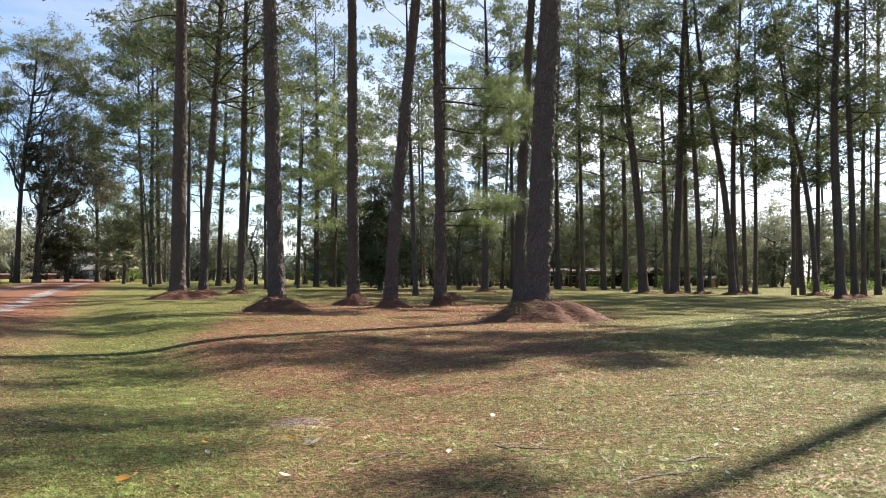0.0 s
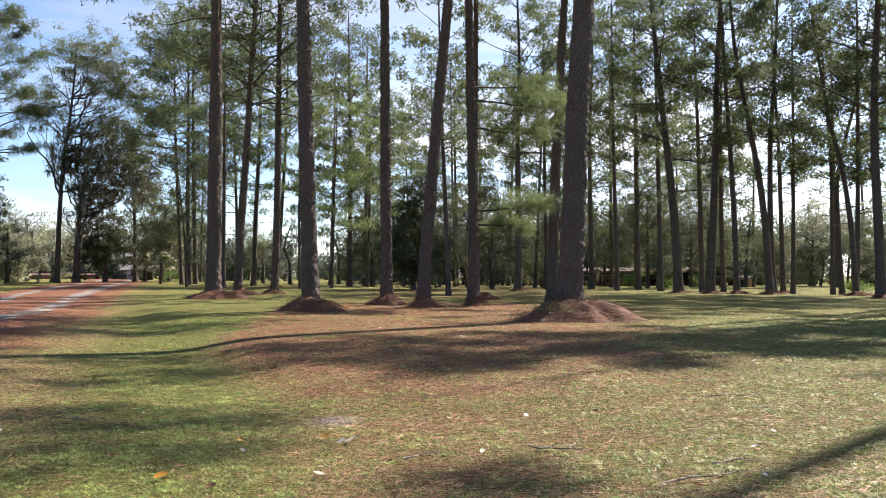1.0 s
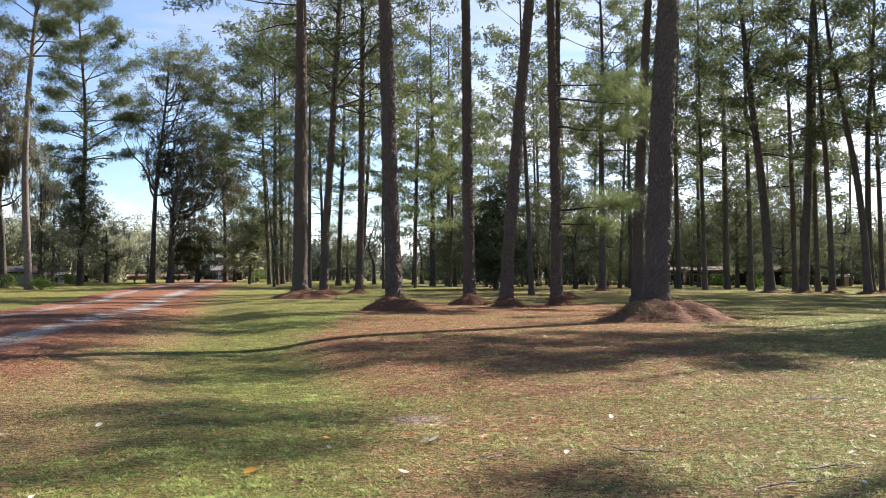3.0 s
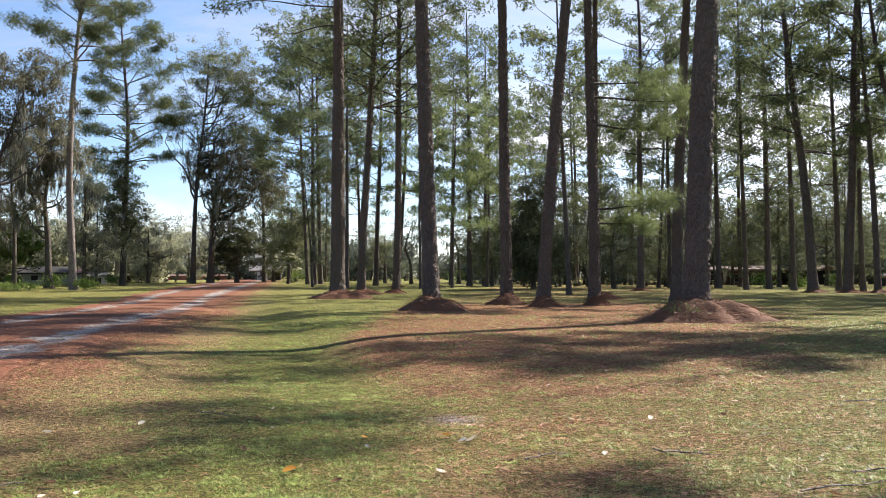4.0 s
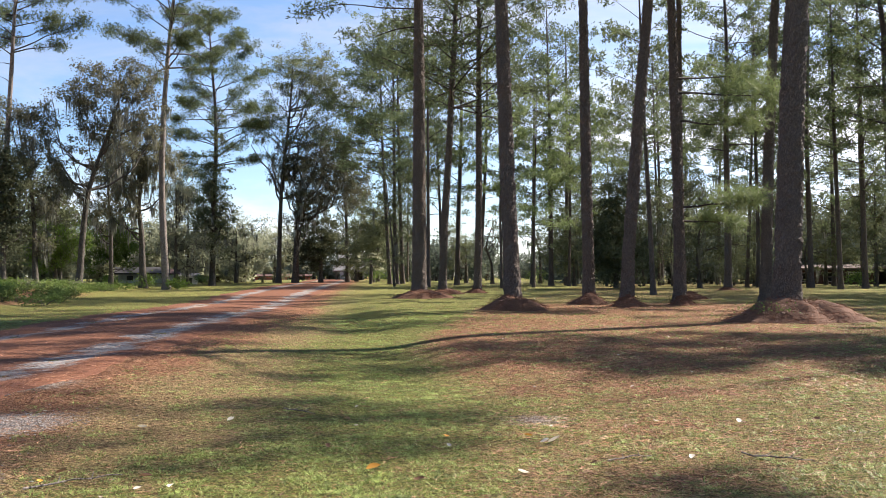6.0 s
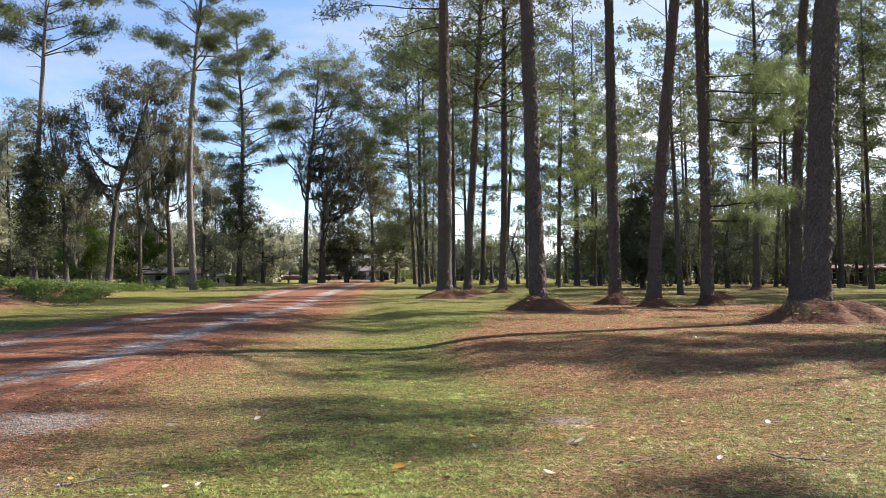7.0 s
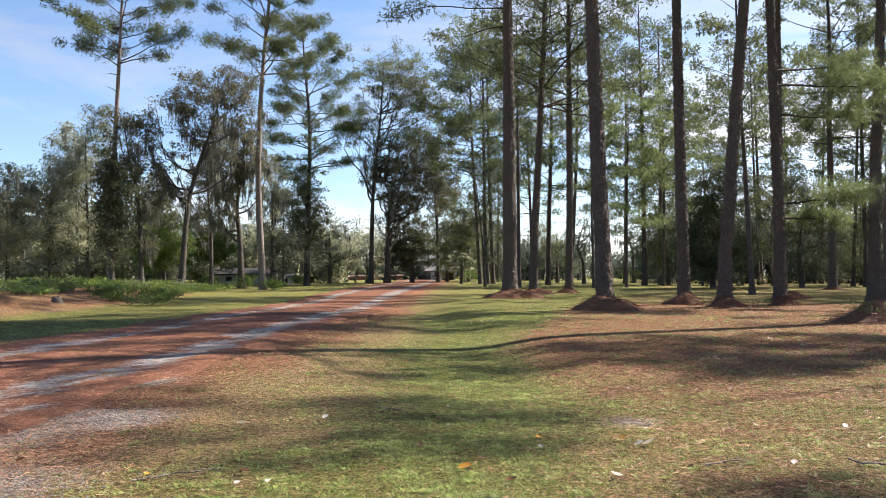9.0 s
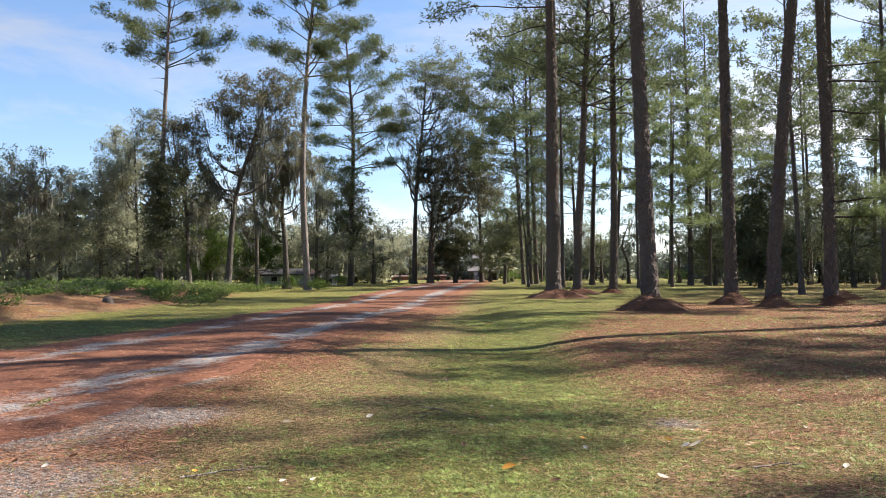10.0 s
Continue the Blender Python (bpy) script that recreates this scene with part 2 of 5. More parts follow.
M_LAWN = ground_material()
M_DRIVE = drive_material()
M_MOUND = plain("pine_straw_mulch", (0.06, 0.026, 0.016), (0.2, 0.095, 0.052), 26.0, 0.95)
M_WHITE = plain("weathered_white_paint", (0.42, 0.39, 0.36), (0.6, 0.57, 0.53), 3.0, 0.6)
M_BRICKISH = plain("red_brown_siding", (0.075, 0.04, 0.034), (0.12, 0.062, 0.052), 3.0)
M_BARNRED = plain("faded_red_paint", (0.4, 0.12, 0.1), (0.52, 0.17, 0.14), 3.0)
M_REDROOF = plain("rusty_red_roof", (0.085, 0.045, 0.038), (0.14, 0.075, 0.06), 2.0, 0.8)
M_PALEROOF = plain("pale_metal_roof", (0.2, 0.14, 0.12), (0.33, 0.24, 0.2), 2.0, 0.7)
M_GREYROOF = plain("grey_shingle_roof", (0.1, 0.095, 0.09), (0.18, 0.17, 0.165), 5.0)
M_DARKROOF = plain("dark_shingle_roof", (0.02, 0.018, 0.017), (0.045, 0.04, 0.037), 5.0)
M_GREYWALL = plain("grey_green_wall", (0.42, 0.44, 0.42), (0.58, 0.6, 0.57), 2.0)
# near-black colour stands for the shade inside openings; window panes use it too
M_DARK = plain("dark_shaded_opening", (0.02, 0.02, 0.02), (0.05, 0.045, 0.04), 2.0)
M_TANWOOD = plain("tan_wood", (0.4, 0.22, 0.09), (0.55, 0.33, 0.15), 4.0, 0.8, (1, 1, 0.1))
M_STUMP = plain("cut_wood", (0.05, 0.04, 0.033), (0.13, 0.1, 0.08), 14.0)
M_ORANGE = leafy("orange_dead_leaf", (0.5, 0.2, 0.03), (0.7, 0.34, 0.06), 0.3)
M_PALELEAF = leafy("pale_dead_leaf", (0.6, 0.5, 0.4), (0.82, 0.75, 0.64), 0.3)
M_BROWNLEAF = leafy("brown_dead_leaf", (0.12, 0.06, 0.035), (0.3, 0.16, 0.09), 0.3)


# ---------------------------------------------------------------- mesh helpers
def mesh_of(name, verts, faces, mat, smooth=False):
    """verts (n, 3); faces (m, k), all with k corners."""
    verts, faces = np.asarray(verts, np.float32), np.asarray(faces, np.int32)
    me = bpy.data.meshes.new(name)
    k = faces.shape[1]
    me.vertices.add(len(verts))
    me.vertices.foreach_set("co", verts.ravel())
    me.loops.add(faces.size)
    me.loops.foreach_set("vertex_index", faces.ravel())
    me.polygons.add(len(faces))
    me.polygons.foreach_set("loop_start", np.arange(0, faces.size, k, dtype=np.int32))
    me.polygons.foreach_set("use_smooth", np.full(len(faces), smooth))
    me.update(calc_edges=True)
    me.materials.append(mat)
    return me


def part(name, me, parent=None, label="", kind=""):
    ob = new(name, me)
    if parent:
        ob.parent = parent
    return tagged(ob, label, kind=kind)


def unit(v):
    return v / (np.linalg.norm(v, axis=-1, keepdims=True) + 1e-9)


class Tubes:
    """Collects tapered round limbs and joins them into one mesh."""
    def __init__(self):
        self.v, self.f, self.n = [], [], 0

    def add(self, pts, radii, sides=6):
        pts, radii = np.asarray(pts, float), np.asarray(radii, float)
        t = unit(np.gradient(pts, axis=0))
        ref = np.array([1.0, 0, 0]) if abs(t[0][0]) < 0.8 else np.array([0, 1.0, 0])
        a = unit(np.cross(t, ref))
        b = np.cross(t, a)
        ang = np.arange(sides) * 2 * math.pi / sides
        ring = pts[:, None] + radii[:, None, None] * (np.cos(ang)[None, :, None] * a[:, None] + np.sin(ang)[None, :, None] * b[:, None])
        i, j = np.meshgrid(np.arange(len(pts) - 1), np.arange(sides), indexing="ij")
        j2 = (j + 1) % sides
        f = np.stack([i * sides + j, i * sides + j2, (i + 1) * sides + j2, (i + 1) * sides + j], -1).reshape(-1, 4)
        self.v.append(ring.reshape(-1, 3))
        self.f.append(f + self.n)
        self.n += ring.shape[0] * sides

    def mesh(self, name, mat, smooth=True):
        return mesh_of(name, np.concatenate(self.v), np.concatenate(self.f), mat, smooth)


def tufts(rng, at, way, count, length, width, spread=0.9):
    """Triangular needles fanning out from each place in at, round its way."""
    n = len(at)
    p = np.repeat(at, count, 0)
    d = unit(np.repeat(way, count, 0) + rng.normal(0, spread, (n * count, 3)))
    L = length * rng.uniform(0.65, 1.15, (n * count, 1))
    s = unit(np.cross(d, rng.normal(0, 1, (n * count, 3)))) * width * 0.5
    p = p + d * 0.04 * rng.random((n * count, 1))
    tri = np.stack([p - s, p + s, p + d * L], 1)
    tri[:, 2, 2] -= (0.12 * L[:, 0])
    return tri.reshape(-1, 3)


def leaves(rng, at, size, flat=0.6):
    """Rhombic leaves, one at each place."""
    n = len(at)
    d = rng.normal(0, 1, (n, 3))
    d[:, 2] *= flat
    d = unit(d)
    s = unit(np.cross(d, rng.normal(0, 1, (n, 3))))
    L = size * rng.uniform(0.6, 1.3, (n, 1))
    return np.stack([at - d * L * 0.5, at + s * L * 0.28, at + d * L * 0.5, at - s * L * 0.28], 1).reshape(-1, 3)


def small_leaves(rng, at, size):
    """Pointed three-cornered leaves, one at each place."""
    n = len(at)
    d = unit(rng.normal(0, 1, (n, 3)) * [1, 1, 0.7])
    s = unit(np.cross(d, rng.normal(0, 1, (n, 3))))
    L = size * rng.uniform(0.6, 1.3, (n, 1))
    return np.stack([at - d * L * 0.4 - s * L * 0.32, at - d * L * 0.3 + s * L * 0.34, at + d * L * 0.6], 1).reshape(-1, 3)


def strands(rng, at, length, width):
    """Hanging strands of moss."""
    n = len(at)
    L = length * rng.uniform(0.3, 1.2, (n, 1))
    s = unit(np.concatenate([rng.normal(0, 1, (n, 2)), np.zeros((n, 1))], 1)) * width * 0.5
    tip = at + rng.normal(0, 0.06, (n, 3)) - np.concatenate([np.zeros((n, 2)), L], 1)
    return np.stack([at - s, at + s, tip], 1).reshape(-1, 3)


def faces_of(verts, k):
    return np.arange(len(verts)).reshape(-1, k)


def smooth01(a, b, x):
    t = np.clip((np.asarray(x, float) - a) / (b - a), 0, 1)
    return t * t * (3 - 2 * t)


def wave(x, y, s, seed=0.0):
    """Cheap smooth noise, about -1 to 1."""
    x, y = x / s + seed, y / s - seed * 1.7
    return (np.sin(x * 1.3 + 2.1 * np.sin(y * 0.7 + seed)) + np.sin(y * 1.7 + 1.6 * np.sin(x * 0.9)) + np.sin((x + y) * 2.3 + seed) * 0.6 + np.sin((x - y * 1.4) * 3.9) * 0.4) / 3


# ---------------------------------------------------------------- ground
DRIVE_Y = (-60, -20, 3, 5, 8.3, 11.9, 18.5, 30, 63, 107, 160)
DRIVE_R = (1, -2.2, -4.5, -5.1, -6.3, -7.5, -9.9, -14.1, -26.2, -42.3, -62)
DRIVE_L = (-6, -8.8, -10.8, -11.1, -11.8, -12.7, -15.2, -19.3, -33.2, -49.5, -70)
BANK_Y = (-60, 0, 15, 18.7, 24.6, 36, 46, 77, 160)
BANK_X = (-14, -15.5, -18.8, -20, -22.2, -28, -32.5, -47, -84)
SWALE_Y = (0, 6, 13.5, 22, 30, 45)
SWALE_X = (1.5, -1.2, -4.9, -9, -12.8, -19)
STRAW_Y = (-5, 2, 4.1, 6, 8, 12.4, 17.8, 26.8, 60)
STRAW_X = (1, 0, -0.7, -1.4, -2.3, -3.9, -5.3, -6.5, -9)


def height(x, y):
    x, y = np.asarray(x, float), np.asarray(y, float)
    d = np.hypot(x, y)
    az = np.degrees(np.arctan2(-x, np.maximum(y, 0.01)))
    z = 0.0062 * np.maximum(0, d - 30) * smooth01(-4, 24, az) * smooth01(0, 20, y)
    u = (np.interp(y, BANK_Y, BANK_X) - x) * 0.9
    z = z + 0.62 * smooth01(0, 4.5, u + 0.6 * wave(x, y, 2.2)) * (1 - 0.65 * smooth01(30, 50, y)) + (0.1 * wave(x, y, 1.1, 3.0) + 0.06 * wave(x, y, 0.45, 6.0)) * smooth01(0.2, 2, u) * (1 - smooth01(36, 46, y))
    z = z + 0.05 * wave(x, y, 7.0, 1.0) * smooth01(5, 14, d)
    swale = x - np.interp(y, SWALE_Y, SWALE_X)
    z = z - 0.15 * np.exp(-(swale / np.where(swale > 0, 1.1, 2.3)) ** 2) * smooth01(5, 10, y) * (1 - smooth01(26, 40, y))
    return z


def masks(x, y):
    x, y = np.asarray(x, float), np.asarray(y, float)
    edge = x - np.interp(y, STRAW_Y, STRAW_X) + 0.5 * wave(x, y, 1.6, 5.0)
    straw = smooth01(-0.3, 0.9, edge) * (1 - 0.85 * smooth01(-1.0, 4.0, x - 0.12 * y)) * (1 - 0.6 * smooth01(27, 36, y)) * (0.35 + 0.5 * smooth01(6, 12, y))
    for a, b, p, q in ((-0.3, 6.0, 1.0, 0.8), (0.2, 4.6, 0.7, 0.45), (-0.2, 8.2, 1.5, 1.0), (1.6, 7.4, 0.5, 0.5)):
        straw = np.maximum(straw, (0.62 + 0.3 * wave(x, y, 0.45, 2.0)) * np.exp(-(((x - a) / p) ** 2 + ((y - b) / q) ** 2)))
    shoulder = x - np.interp(y, DRIVE_Y, DRIVE_R)
    straw = np.maximum(straw, 0.85 * (1 - smooth01(0.2, 1.7, np.abs(shoulder) + 0.6 * wave(x, y, 1.3, 2.0))) * (y > -30))
    u = np.interp(y, BANK_Y, BANK_X) - x
    straw = np.maximum(straw, smooth01(0.2, 1.5, u) * 0.58 * (1 - smooth01(36, 44, y)))
    lush = 0.45 * (1 - smooth01(-0.8, 0.6, edge)) * smooth01(-4.5, -2.0, x + 0.28 * y) * smooth01(1.2, 3.5, shoulder) + 0.3 * smooth01(16, 24, np.hypot(x, y)) + 0.44 + 0.1 * smooth01(0, 4, x)
    lush = np.maximum(lush, 0.75 * smooth01(0, 1.5, np.interp(y, DRIVE_Y, DRIVE_L) - x))
    lush = lush * (1 - 0.9 * smooth01(0.2, 1.5, u) * (1 - smooth01(36, 44, y)))
    lush = lush - 0.35 * (shoulder > 0) * (1 - smooth01(1.0, 4.0, shoulder + 0.5 * wave(x, y, 0.8, 4.0)))
    return np.clip(straw, 0, 1), np.clip(lush + 0.15 * wave(x, y, 2.0, 9.0), 0, 1)


def bareness(x, y):
    """Where gravel shows through the turf."""
    spots = ((-4.7, 5.2, 0.5, 0.6), (-5.3, 5.3, 0.35, 0.25), (-3.9, 3.2, 0.7, 0.8), (-5.0, 4.2, 0.6, 0.5), (-6.2, 7.2, 0.4, 0.6), (-1.06, 6.4, 0.3, 0.3))
    return np.clip(sum(np.exp(-(((x - a) / c) ** 2 + ((y - b) / e) ** 2)) for a, b, c, e in spots), 0, 1)


def build_ground():
    radii = np.concatenate([[0.0], np.geomspace(0.6, 160, 150), np.geomspace(175, 4000, 16)])
    ang = np.concatenate([np.linspace(-40, 65, 250), np.linspace(67, 318, 90)])
    a = np.radians(ang)
    r, t = np.meshgrid(radii, a, indexing="ij")
    x, y = -r * np.sin(t), r * np.cos(t)
    z = height(x, y)
    z = z * (1 - smooth01(250, 600, r))
    n, k = r.shape
    i, j = np.meshgrid(np.arange(n - 1), np.arange(k), indexing="ij")
    j2 = (j + 1) % k
    f = np.stack([i * k + j, (i + 1) * k + j, (i + 1) * k + j2, i * k + j2], -1).reshape(-1, 4)
    me = mesh_of("ground", np.stack([x, y, z], -1).reshape(-1, 3), f[:, ::-1], M_LAWN, True)
    straw, lush = masks(x, y)
    for name, v in (("straw", straw), ("lush", lush), ("bare", bareness(x, y))):
        me.attributes.new(name, "FLOAT", "POINT").data.foreach_set("value", v.ravel().astype(np.float32))
    return tagged(new("ground", me), "patchy winter lawn strewn with fallen pine needles", "ground", kind="structure")


ground = build_ground()


def build_drive():
    y = np.concatenate([np.linspace(-40, 2, 30), np.linspace(2.5, 40, 150), np.linspace(41, 150, 90)])
    k = 34
    u = np.linspace(0, 1, k)
    xl, xr = np.interp(y, DRIVE_Y, DRIVE_L), np.interp(y, DRIVE_Y, DRIVE_R)
    for _ in range(6):
        xl, xr = [np.concatenate([[q[0]], (q[:-2] + 2 * q[1:-1] + q[2:]) / 4, [q[-1]]]) for q in (xl, xr)]
    xr = xr + 0.2 * wave(y * 0, y, 0.9, 1.0) + 0.1 * wave(y * 0, y, 0.3, 2.0)
    xl = xl + 0.4 * wave(y * 0, y, 1.2, 4.0)
    x = xl[:, None] + (xr - xl)[:, None] * u[None]
    yy = np.repeat(y[:, None], k, 1)
    rut = -0.03 * (np.exp(-((u - 0.28) / 0.09) ** 2) + np.exp(-((u - 0.8) / 0.09) ** 2))
    z = height(x, yy) + 0.045 * smooth01(0, 0.08, u) * smooth01(1, 0.92, u) + rut + 0.008 * wave(x, yy, 0.3) - 0.012
    n = len(y)
    i, j = np.meshgrid(np.arange(n - 1), np.arange(k - 1), indexing="ij")
    f = np.stack([i * k + j, i * k + j + 1, (i + 1) * k + j + 1, (i + 1) * k + j], -1).reshape(-1, 4)
    me = mesh_of("drive", np.stack([x, yy, z], -1).reshape(-1, 3), f, M_DRIVE, True)
    layer = me.uv_layers.new(name="UVMap")
    uv = np.stack([np.broadcast_to(u, x.shape), yy], -1).reshape(-1, 2)[f.ravel()]
    layer.data.foreach_set("uv", uv.ravel().astype(np.float32))
    return tagged(new("drive", me), "gravel drive with two grey ruts between drifts of rust-coloured pine needles", "drive", kind="structure")


drive = build_drive()


# ---------------------------------------------------------------- pines
def right_of(x, y):
    d = math.hypot(x, y)
    return np.array([y / d, -x / d, 0.0])


def stem(x, y, bends, top, flare_z):
    """The centre line of a trunk from the ground to its top, with sideways bends (height, offset)."""
    zs = [0.0] + [b[0] for b in bends]
    os = [0.0] + [b[1] for b in bends]
    slope = (os[-1] - os[-2]) / max(zs[-1] - zs[-2], 0.5)
    if zs[-1] < top:
        os.append(os[-1] + slope * (top - zs[-1]) * 0.5)
        zs.append(top)
    z = np.unique(np.concatenate([np.linspace(0, 1.2, 7 if flare_z < 99 else 22), np.linspace(1.2, 13, flare_z) if flare_z > 99 else np.linspace(1.2, top, flare_z), np.linspace(13, top, 14) if flare_z > 99 else [top]]))
    o = np.interp(z, zs, os)
    for _ in range(3):
        o[1:-1] = (o[:-2] + 2 * o[1:-1] + o[2:]) / 4
    return z, o


def pine(x, y, dia, bends=((6, 0.0),), top=22.0, crown=9.0, reach=3.2, full=1.0, near=False, mat=None, low=(), label="tall pine with rough grey-brown bark and a high open crown", needle=None, fine=False, leaf=None, seed=0):
    rng = np.random.default_rng(int(abs(x) * 97 + abs(y) * 131 + seed))
    z, o = stem(x, y, bends, top, 190 if near else 26)
    side, g = right_of(x, y), float(height(x, y))
    axis = np.stack([o * side[0], o * side[1], z], 1)
    rad = dia * 0.5 * (1 - 0.82 * (z / top) ** 1.4) * (1 + 0.55 * np.exp(-z / 0.4))
    tree = new("pine_tree")
    tree.location = (x, y, g)
    t = Tubes()
    sides = 36 if near else 9
    start = axis.copy()
    start[0, 2] = -0.35
    t.add(start, rad, sides)
    if near:
        v = t.v[0].reshape(len(z), sides, 3)
        c = start[:, None]
        ang = np.arange(sides) / sides * 2 * math.pi
        bump = np.empty((len(z), sides))
        for i in range(len(z)):
            for j in range(sides):
                q = Vector((math.cos(ang[j]) * dia * 6 + x, math.sin(ang[j]) * dia * 6 + y, z[i] * 4.5))
                dd = noise.voronoi(q * 1.5)[0]
                bump[i, j] = min(dd[1] - dd[0], 0.35) * 0.13 + noise.noise(q * 0.4) * 0.02 + noise.noise(q * 3.1) * 0.014
        out = unit(v - c)
        t.v[0] = (v + out * (bump[..., None] - 0.028)).reshape(-1, 3)
    part("trunk", t.mesh("trunk", mat or (M_BARK if near else M_BARK_FAR), not near), tree)

    pads = []

    def limb(zb, ang, length, rise, thick, dense=1.0):
        c = np.array([np.interp(zb, z, axis[:, 0]), np.interp(zb, z, axis[:, 1]), zb])
        h = np.array([math.cos(ang), math.sin(ang), 0])
        s = np.linspace(0, 1, 7)
        droop = rng.uniform(0.0, 0.3)
        kink = np.cumsum(rng.normal(0, 0.035, (7, 3)), 0) * length
        line = c + h * (length * s)[:, None] + np.array([0, 0, 1]) * (length * (rise * s - droop * s * s + 0.5 * droop * s ** 4))[:, None] + kink * s[:, None]
        limbs = Tubes()
        limbs.add(line, thick * (1 - 0.8 * s), 4)
        for k in range(max(2, int(round((1.6 + length * 1.3) * dense)))):
            u = 1.0 if k == 0 else rng.uniform(0.4, 1.0)
            b = np.array([np.interp(u, s, line[:, q]) for q in range(3)])
            turn = ang + rng.choice((-1, 1)) * rng.uniform(0.3, 1.2) * (k > 0)
            w = np.array([math.cos(turn), math.sin(turn), rng.uniform(-0.05, 0.5)])
            tip = b + w * rng.uniform(0.3, 0.75) * (0.5 + 0.2 * length) * (1.0 if k else 0.4)
            limbs.add(np.stack([b, (b + tip) / 2 + rng.normal(0, 0.05, 3), tip]), (thick * 0.3, thick * 0.2, 0.008), 3)
            pads.append((*tip, rng.uniform(0.32, 0.78) * (0.78 + 0.1 * length)))
        part("limb", limbs.mesh("limb", M_LIMB), tree)

    n = max(4, int(27 * full * (top - crown) / 11))
    tiers = max(1, round(n / 3.2))
    for i in range(n):
        f = min(1.0, (i * tiers // n + 0.45 * rng.random()) / tiers)
        zb = crown + (top - crown) * f ** 0.9
        shape = (0.45 + 0.75 * math.sin(math.pi * min(1, 0.2 + f * 0.72))) * (1.0 - 0.45 * f)
        limb(zb, i * 2.4 + rng.uniform(-0.6, 0.6), reach * 1.12 * shape * rng.uniform(0.6, 1.25), rng.uniform(-0.05, 0.7) + 0.45 * f, dia * 0.13 * (1 - 0.6 * f))
    for i in range(3 if not near else 0):
        zb = rng.uniform(crown * 0.6, crown)
        a = rng.uniform(0, 6.28)
        h = np.array([math.cos(a), math.sin(a), 0.25])
        c = np.array([np.interp(zb, z, axis[:, 0]), np.interp(zb, z, axis[:, 1]), zb])
        snag = Tubes()
        snag.add(np.stack([c, c + h * 0.6, c + h * rng.uniform(0.9, 1.5) - np.array([0, 0, 0.15])]), (0.035, 0.022, 0.006), 4)
        part("dead_limb", snag.mesh("dead_limb", M_BARK_FAR), tree)
    for zb, a, length, dense in low:
        limb(zb, a, length, 0.02, 0.045, dense)
    # the needles: flat pads at the ends of the twigs, tufts pointing out and up from each
    pads = np.array(pads)
    far = math.hypot(x, y)
    per, count, width, length = (26, 11, 0.018, 0.34) if needle else (24, 3, 0.062, 0.2) if near else (74, 3, 0.05, 0.17) if fine else (25, 3, 0.082, 0.2) if far < 82 else (20, 2, 0.11, 0.24)
    m = np.maximum(5, (per * (0.35 + 1.2 * pads[:, 3])).astype(int))
    c, r = np.repeat(pads[:, :3], m, 0), np.repeat(pads[:, 3:], m, 0)
    e = unit(rng.normal(0, 1, (len(c), 3))) * rng.random((len(c), 1)) ** 0.5
    v = tufts(rng, c + e * r * ([1.1, 1.1, 0.8] if needle else [1, 1, 0.66]), e * 0.8 + [0, 0, 0.35], count, length, width, 1.0 if needle else 0.75)
    part("crown", mesh_of("crown", v, faces_of(v, 3), needle or leaf or M_NEEDLE), tree, kind="stuff")
    return tagged(tree, label, "pine tree", "pines")


